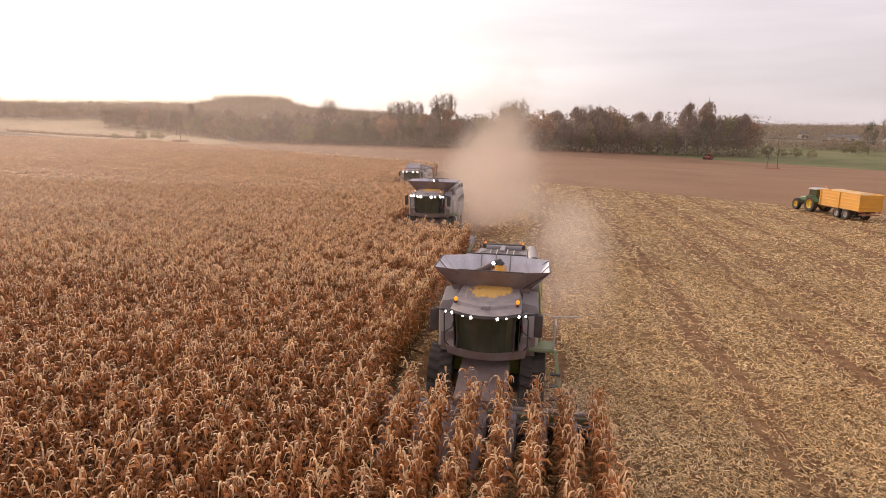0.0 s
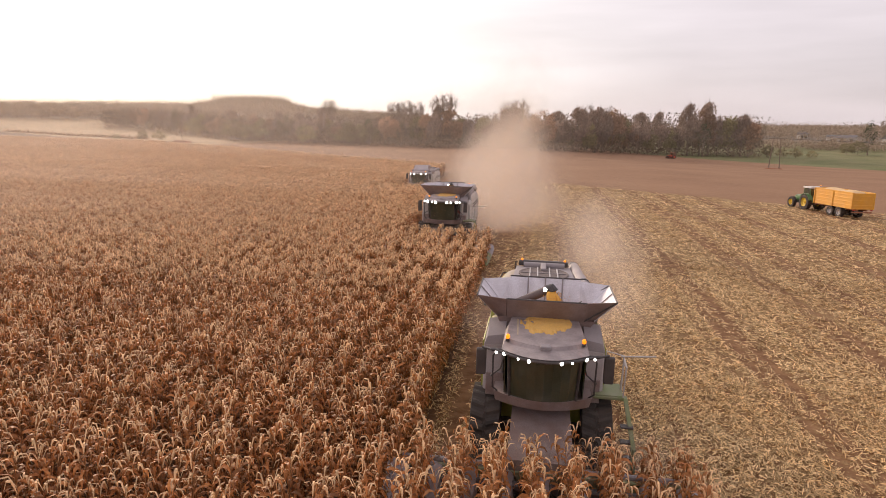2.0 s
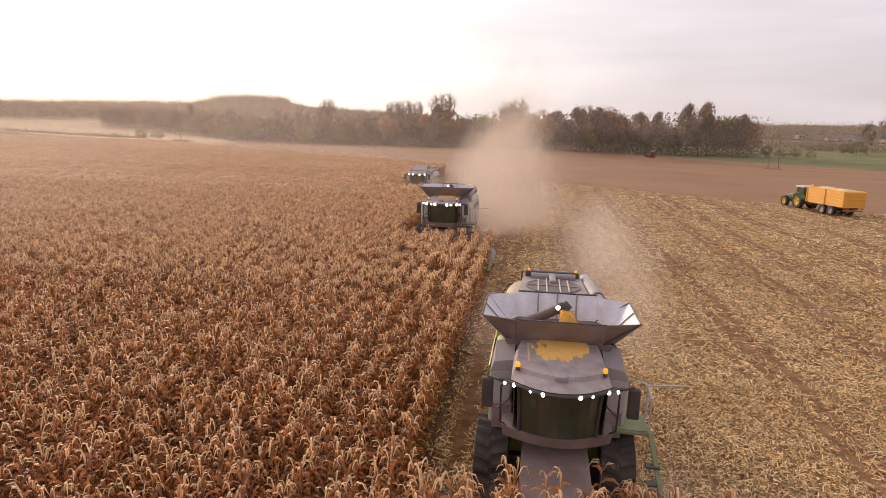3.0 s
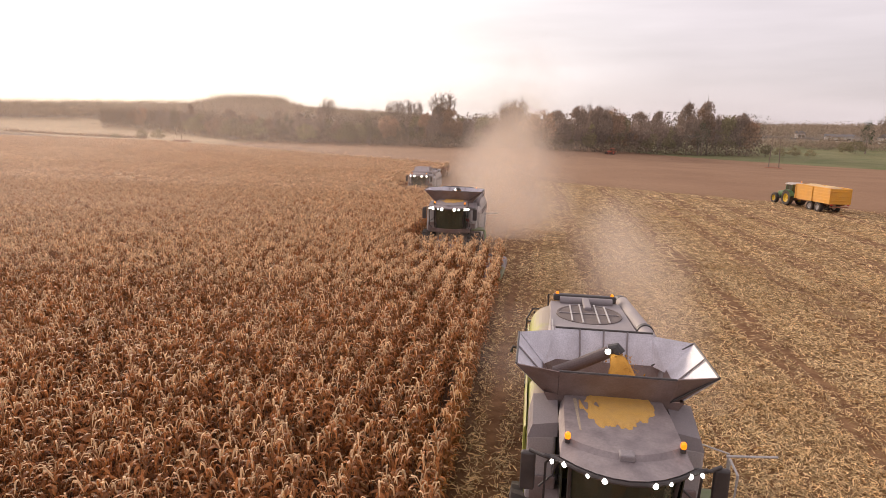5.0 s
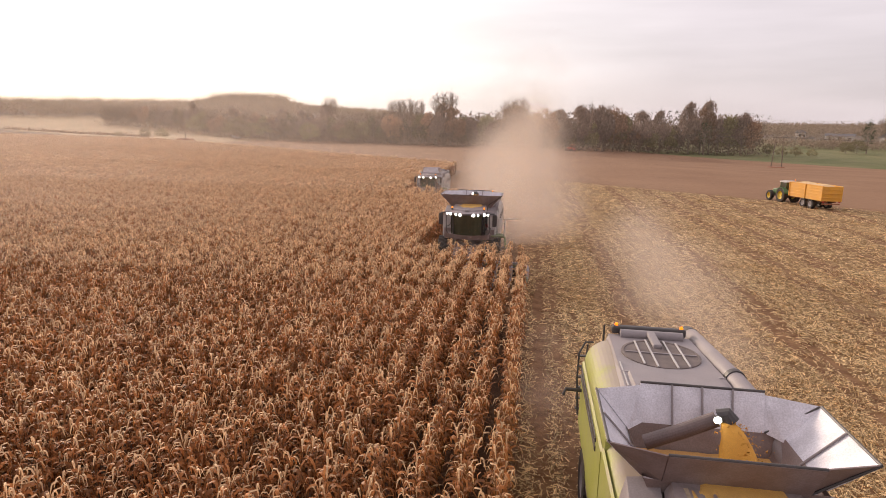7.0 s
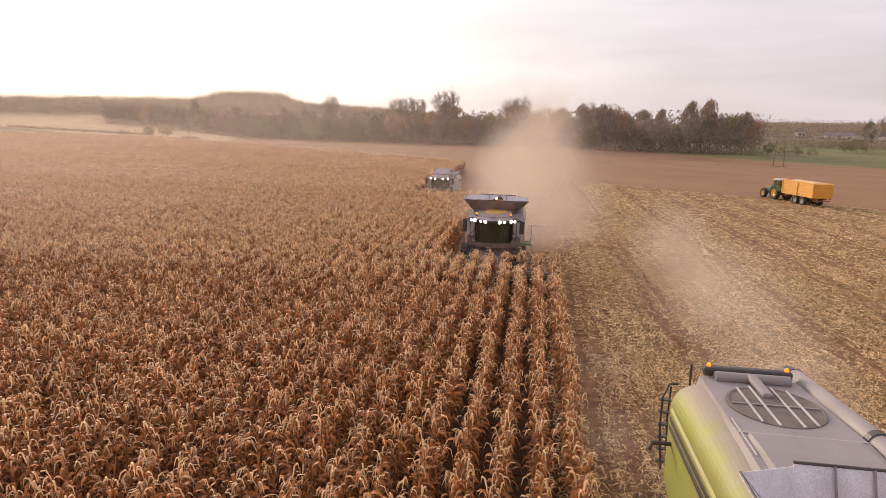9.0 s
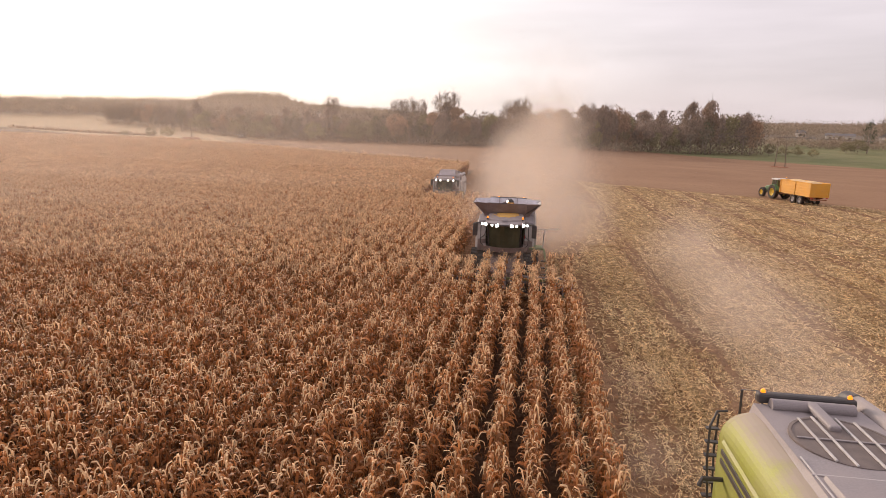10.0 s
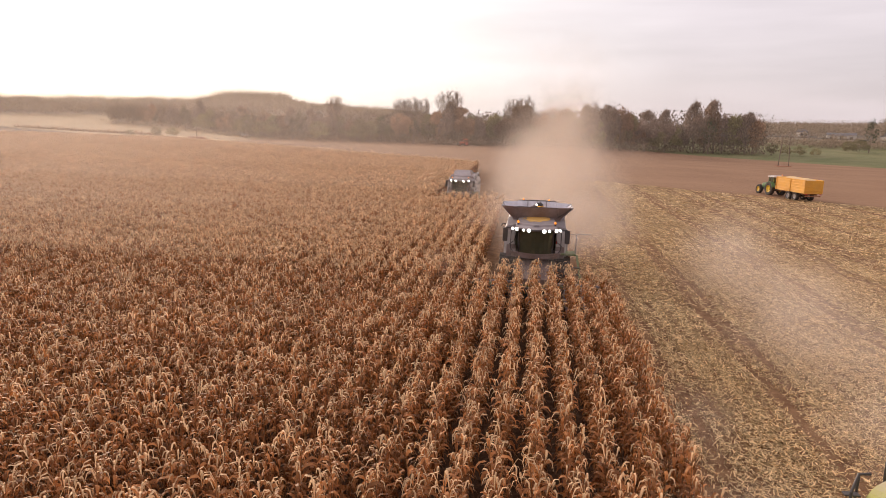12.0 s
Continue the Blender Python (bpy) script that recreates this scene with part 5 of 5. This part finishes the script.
def build_far_things():
    rng = np.random.default_rng(8)
    # wooden H-pole with wires
    pole = thing("power_pole", "two-legged wooden power pole in the tilled field", "pole")
    px, py = 82.0, 243.0
    for s in (-1, 1):
        part("leg", tube([(s * 1.7, 0, -0.3), (s * 1.15, 0, 11.0)], 0.15, 10, radii=[0.17, 0.11]), bark_m, pole)
    part("crossarm", box(-2.2, -0.1, 10.5, 2.2, 0.1, 10.7, 0.03), bark_m, pole)
    part("foot_mound", loft([[(math.cos(a) * 3.4, math.sin(a) * 1.6, -0.3) for a in np.linspace(0, 6.0, 12)], [(math.cos(a) * 2.6, math.sin(a) * 1.0, 0.35) for a in np.linspace(0, 6.0, 12)]]), rust_m, pole)
    pole.matrix_basis = pose(px, py, float(land(px, py)), 0, 0, -18)
    p2 = thing("power_pole", "single wooden pole beside a bush", "pole")
    lx, ly = -143.0, 241.0
    part("shaft", tube([(0, 0, -0.3), (0, 0, 10.5)], 0.16, 10, radii=[0.2, 0.12]), bark_m, p2)
    part("crossarm", box(-1.2, -0.1, 9.8, 1.2, 0.1, 10.0, 0.03), bark_m, p2)
    part("foot_mound", loft([[(math.cos(a) * 5, math.sin(a) * 2, -0.3) for a in np.linspace(0, 6.0, 12)], [(math.cos(a) * 3.4, math.sin(a) * 1.2, 0.8) for a in np.linspace(0, 6.0, 12)]]), rust_m, p2)
    p2.matrix_basis = pose(lx, ly, float(land(lx, ly)))
    for k in (-1, 0, 1):
        pts = []
        for i in range(17):
            u = i / 16
            pts.append((px + k * 1.9 + (lx + k * 0.9 - px - k * 1.9) * u, py + (ly - py) * u, (1 - u) * (float(land(px, py)) + 10.75) + u * (float(land(lx, ly)) + 10.1) - 6 * 4 * u * (1 - u) / 4))
        tagged(part("power_line", tube(pts, 0.02, 5), black_m), "thin overhead wire between two poles", "cable", "overhead wires")
        pts = [(px + k * 1.9 + 260 * i / 12, py - 60 * i / 12, float(land(px, py)) + 10.75 - 6 * 4 * (i / 12) * (1 - i / 12) / 4) for i in range(13)]
        tagged(part("power_line", tube(pts, 0.02, 5), black_m), "thin overhead wire between two poles", "cable", "overhead wires")

    def barn(name, label, az, r, w, d, h, roof_h, wall_m, roof_mat, turn):
        th = thing(name, label, "building")
        part("wall", box(-w / 2, -d / 2, -1, w / 2, d / 2, h, 0.02), wall_m, th)
        part("roof", loft([[(-w / 2 - 0.5, -d / 2 - 0.6, h), (-w / 2 - 0.5, d / 2 + 0.6, h), (-w / 2 - 0.5, 0, h + roof_h)], [(w / 2 + 0.5, -d / 2 - 0.6, h), (w / 2 + 0.5, d / 2 + 0.6, h), (w / 2 + 0.5, 0, h + roof_h)]]), roof_mat, th)
        for k in range(max(2, int(w / 7))):
            x = -w / 2 + (k + 0.5) * w / max(2, int(w / 7))
            part("opening", box(x - 1.2, -d / 2 - 0.08, 0.2, x + 1.2, -d / 2 - 0.005, h * 0.7, 0.01), black_m, th)
        x, y = at_bearing(az, r)
        th.matrix_basis = pose(x, y, float(land(x, y)), 0, 0, turn)

    slate = material("grey roof sheets", (0.14, 0.13, 0.14), 0.7, scale=0.5, fine=6)
    wall = material("pale rendered wall", (0.55, 0.5, 0.45), 0.8, scale=0.5, fine=6)
    barn("barn", "long low farm shed with a grey roof", 23.2, 660, 22, 10, 4, 2.4, wall, slate, -20)
    barn("house", "small white house with a grey roof", 26.2, 640, 9, 7, 4.5, 3, wall, slate, 25)
    barn("house", "small far house with a grey roof", 20.6, 720, 8, 6, 4, 2.6, wall, slate, 10)
    # ditch bank and hedge line in the pale field, and a pale track along the wood
    C = []
    for i in range(900):
        u = rng.uniform(0, 1)
        x, y = -270 + 95 * u, 292 - 26 * u + rng.normal(0, 0.6)
        C.append((x, y, float(land(np.float64(x), np.float64(y))) + abs(rng.normal(0, 0.5))))
    C = np.array(C)
    v, f = flakes(C, np.full(len(C), 0.5), rng)
    tagged(soup("hedge", v, f, [crown_ms[0]]), "low dark hedge line across the pale field", "hedge", kind="stuff")
    van = thing("van", "small white van parked by the wood", "van")
    part("body", loft([arch(0.95, 0.5, 1.1, 0.1, -2.3), arch(0.98, 0.5, 1.3, 0.1, -1.6), arch(0.95, 0.5, 2.2, 0.2, -0.8), arch(0.95, 0.5, 2.25, 0.2, 2.2)]), white_m, van)
    for s in (-1, 1):
        for y in (-1.5, 1.4):
            part("wheel", tube([(s * 0.75, y, 0.34), (s * 0.98, y, 0.34)], 0.34, 14), rubber_m, van)
    part("window", box(-0.97, -0.8, 1.4, 0.97, -0.2, 1.9, 0.05), glass_m, van)
    x, y = at_bearing(-26.6, 312)
    van.matrix_basis = pose(x, y, float(land(x, y)), 0, 0, 60)


build_far_things()

# ---- dust ----
scene.cycles.transparent_max_bounces = 64
clouds = []


def dust_material(name, density, grain=2.0):
    """Airborne dust: light passes through it, less where the puff is thick, and it thins out to nothing at its rim."""
    m = bpy.data.materials.new(name)
    m.use_nodes = True
    nt = m.node_tree
    nt.nodes.remove(nt.nodes["Principled BSDF"])
    tc, info = nt.nodes.new("ShaderNodeTexCoord"), nt.nodes.new("ShaderNodeObjectInfo")

    def calc(op, a, b=0.0, clamp=False):
        n = nt.nodes.new("ShaderNodeMath")
        n.operation, n.use_clamp = op, clamp
        for i, v in enumerate((a, b)):
            if isinstance(v, (int, float)):
                n.inputs[i].default_value = v
            else:
                nt.links.new(v, n.inputs[i])
        return n.outputs[0]

    sep = nt.nodes.new("ShaderNodeSeparateXYZ")
    nt.links.new(tc.outputs["Object"], sep.inputs[0])
    rr = calc("ADD", calc("MULTIPLY", sep.outputs["X"], sep.outputs["X"]), calc("MULTIPLY", sep.outputs["Z"], sep.outputs["Z"]))
    core = calc("SUBTRACT", 1.0, rr, True)
    shift = nt.nodes.new("ShaderNodeVectorMath")
    comb = nt.nodes.new("ShaderNodeCombineXYZ")
    for k in range(3):
        nt.links.new(calc("MULTIPLY", info.outputs["Random"], 37.0 + 11 * k), comb.inputs[k])
    nt.links.new(tc.outputs["Object"], shift.inputs[0])
    nt.links.new(comb.outputs[0], shift.inputs[1])
    noi = nt.nodes.new("ShaderNodeTexNoise")
    noi.inputs["Scale"].default_value, noi.inputs["Detail"].default_value = grain, 5
    nt.links.new(shift.outputs[0], noi.inputs["Vector"])
    puffy = nt.nodes.new("ShaderNodeMapRange")
    for k, q in zip(("From Min", "From Max", "To Min", "To Max"), (0.34, 0.66, 0.25, 1.0)):
        puffy.inputs[k].default_value = q
    nt.links.new(noi.outputs["Fac"], puffy.inputs["Value"])
    fac = calc("MULTIPLY", calc("MULTIPLY", calc("MULTIPLY", core, core), puffy.outputs[0]), density, True)
    dif, tra, clear = nt.nodes.new("ShaderNodeBsdfDiffuse"), nt.nodes.new("ShaderNodeBsdfTranslucent"), nt.nodes.new("ShaderNodeBsdfTransparent")
    for n in (dif, tra):
        n.inputs["Color"].default_value = (0.86, 0.755, 0.655, 1)
    both, mix = nt.nodes.new("ShaderNodeMixShader"), nt.nodes.new("ShaderNodeMixShader")
    both.inputs[0].default_value = 0.5
    nt.links.new(dif.outputs[0], both.inputs[1])
    nt.links.new(tra.outputs[0], both.inputs[2])
    nt.links.new(fac, mix.inputs[0])
    nt.links.new(clear.outputs[0], mix.inputs[1])
    nt.links.new(both.outputs[0], mix.inputs[2])
    nt.links.new(mix.outputs[0], nt.nodes["Material Output"].inputs["Surface"])
    return m


def puff_mesh(seed, mat):
    """A lumpy bulging billow, one metre in radius."""
    n = 22
    vs, fs = [], []
    for j in range(n):
        for i in range(n):
            u, v = 2 * i / (n - 1) - 1, 2 * j / (n - 1) - 1
            # square to disc
            x, z = u * math.sqrt(1 - v * v / 2), v * math.sqrt(1 - u * u / 2)
            y = -0.3 * (1 - x * x - z * z) + 0.06 * noise.noise((x * 1.7 + seed, z * 1.7, 0.3)) + 0.03 * noise.noise((x * 4, z * 4, seed))
            vs.append((x, y, z))
    for j in range(n - 1):
        for i in range(n - 1):
            k = j * n + i
            fs += [(k, k + 1, k + n + 1), (k, k + n + 1, k + n)]
    ob = soup("puff", vs, fs, [mat])
    me = ob.data
    me.polygons.foreach_set("use_smooth", np.ones(len(fs), dtype=bool))
    bpy.data.objects.remove(ob)
    return me


puffs = []


def dust_plume(label, groups, seed, x0, rows, drift=0.0):
    """Billows behind a machine: (count, x, y, z, spread x, y, z, radius, density) about its front axle."""
    rng = np.random.default_rng(seed)
    th = thing("dust_plume", label, "dust", "dust behind the harvesters")
    for n, x, y, z, sx, sy, sz, r, density in groups:
        mats = dust_material("field dust in the air", density)
        meshes = [puff_mesh(seed + k * 3.7, mats) for k in range(2)]
        for k in range(n):
            ob = new("puff", meshes[k % 2])
            ob.parent = th
            q = r * rng.uniform(0.75, 1.25)
            p = (x + rng.normal(0, sx), y + rng.uniform(-1.6, 1.6) * sy, max(q * 0.35, z + rng.normal(0, sz)))
            ob.location = p
            ob.scale = (q * rng.uniform(0.9, 1.2), q, q * rng.uniform(0.8, 1.05))
            puffs.append((ob, p, rng.uniform(-0.03, 0.05), rng.uniform(0.0, 0.06), rng.uniform(-10, 10)))
    clouds.append((th, x0, rows, drift))


dust_plume("pale brown dust plume rising behind a harvester",
           [(24, 3.4, 13, 2.0, 1.7, 3.5, 0.7, 3.6, 0.19), (24, 3.8, 15, 4.6, 1.5, 3.0, 0.9, 3.5, 0.19), (20, 4.0, 18, 7.2, 1.3, 2.5, 1.0, 3.2, 0.15), (14, 4.2, 20, 10.0, 1.2, 2, 1.1, 3.0, 0.08), (10, 2.6, 8, 1.0, 0.6, 1.8, 0.3, 1.8, 0.2), (8, 4.4, 22, 13.5, 1.2, 2, 1.4, 3.2, 0.045),
            (10, 6.4, 17, 2.0, 1.6, 4.0, 0.6, 3.0, 0.09), (6, 0.0, -2.2, 0.8, 1.6, 0.4, 0.2, 1.5, 0.16), (5, 1.6, 1.5, 1.6, 0.8, 2.0, 0.5, 1.8, 0.1)],
           21, SWATH_B, B_Y, -0.2)
dust_plume("pale dust plume behind a closed harvester",
           [(12, 4.6, 11, 2.6, 1.0, 2.5, 0.6, 3.4, 0.19), (11, 6.4, 15, 5.6, 1.2, 2.5, 1.0, 3.4, 0.14), (6, 0.0, -2.4, 1.2, 1.6, 0.4, 0.3, 1.8, 0.17)], 22, SWATH_C, C_Y)
dust_plume("thin low dust drifting behind the lime green harvester",
           [(8, 2.4, 11, 0.9, 0.5, 1.6, 0.2, 1.6, 0.10), (14, 3.2, 17, 1.2, 0.6, 3, 0.3, 2.1, 0.12), (16, 3.6, 25, 1.6, 0.7, 3.5, 0.35, 2.5, 0.10), (12, 4.0, 33, 1.8, 0.9, 4, 0.4, 2.8, 0.10), (10, -2.3, 9, 0.7, 0.4, 4.5, 0.2, 1.3, 0.09), (10, 0.3, -2.1, 0.7, 1.3, 0.3, 0.15, 1.0, 0.2), (6, 2.2, -0.2, 0.8, 0.3, 1.0, 0.2, 1.1, 0.14)],
           23, SWATH_A, A_Y)


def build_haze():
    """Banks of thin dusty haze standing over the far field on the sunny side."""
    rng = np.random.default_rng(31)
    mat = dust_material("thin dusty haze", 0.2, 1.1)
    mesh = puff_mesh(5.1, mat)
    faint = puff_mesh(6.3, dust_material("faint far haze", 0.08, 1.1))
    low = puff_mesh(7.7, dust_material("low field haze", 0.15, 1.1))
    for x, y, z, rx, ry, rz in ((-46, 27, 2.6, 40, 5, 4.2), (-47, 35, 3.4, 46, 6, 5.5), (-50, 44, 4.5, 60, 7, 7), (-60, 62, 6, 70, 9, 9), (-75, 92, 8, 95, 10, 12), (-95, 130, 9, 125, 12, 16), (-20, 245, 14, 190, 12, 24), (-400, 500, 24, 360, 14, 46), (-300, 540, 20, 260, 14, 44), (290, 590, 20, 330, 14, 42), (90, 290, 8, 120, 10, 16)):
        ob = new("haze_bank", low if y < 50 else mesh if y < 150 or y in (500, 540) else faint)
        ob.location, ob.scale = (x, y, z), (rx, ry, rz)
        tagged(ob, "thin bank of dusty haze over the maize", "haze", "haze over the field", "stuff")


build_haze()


def along(rows, t):
    return float(np.interp(t, [r[0] for r in rows], [r[1] for r in rows]))


TRAILER = [(0, 33.9, 74.4), (2, 32.8, 76.3), (3, 32.3, 77.6), (5, 31.2, 79.5), (7, 30.4, 82.0), (9, 29.2, 83.9), (10, 29.0, 85.4), (12, 28.2, 88.0)]
HEADING = 192.0


def motions():
    steps = [k * 0.5 for k in range(25)]
    for ob, x, rows in ((ha, SWATH_A, A_Y), (hb, SWATH_B - 0.2, B_Y), (hc, SWATH_C - 0.5, C_Y)):
        walk(ob, [(t, pose(x, y, 0)) for t, y in rows])
        for wh, (wx, wy, r), owner in wheels:
            if owner is ob:
                walk(wh, [(t, pose(wx, wy, r, math.degrees((rows[0][1] - along(rows, t)) / r))) for t in steps])
    for ob, ahead in ((trailer_ob, 0.0), (load_ob, 0.0), (tractor_ob, 6.4)):
        d = Matrix.Rotation(radians(HEADING), 4, "Z") @ Vector((0, -ahead, 0))
        walk(ob, [(t, pose(x + d.x, y + d.y, float(land(x + d.x, y + d.y)), 0, 0, HEADING)) for t, x, y in TRAILER])
        for wh, (wx, wy, r), owner in wheels:
            if owner is ob:
                go = lambda t: math.hypot(along([(q[0], q[1]) for q in TRAILER], t) - 33.9, along([(q[0], q[2]) for q in TRAILER], t) - 74.4)
                walk(wh, [(t, pose(wx, wy, r, math.degrees(go(t) / r))) for t in steps])
    far = [(t, 80.5 - 9.7 * t, 322 - 4.9 * t) for t in range(13)]
    walk(red_tractor, [(t, pose(x, y, float(land(x, y)), 0, 0, -63)) for t, x, y in far])
    for ob, mid, ts in falling:
        # drawn down between the rolls within a second
        walk(ob, [(0, pose(0, mid, 0)), (ts, pose(0, mid, 0)), (ts + 0.3, pose(0, mid, -0.8)), (ts + 0.8, pose(0, mid, -2.6)), (max(12.5, ts + 1.5), pose(0, mid, -2.6))])
    for ob, x0, rows, drift in clouds:
        walk(ob, [(t, pose(x0 + drift * t, y, 0)) for t, y in rows])
    for ob, p, vx, vz, turn in puffs:
        walk(ob, [(t, pose(p[0] + vx * t, p[1], p[2] + vz * t, 0, turn * t / 12, 0)) for t in (0, 6, 12)])


motions()
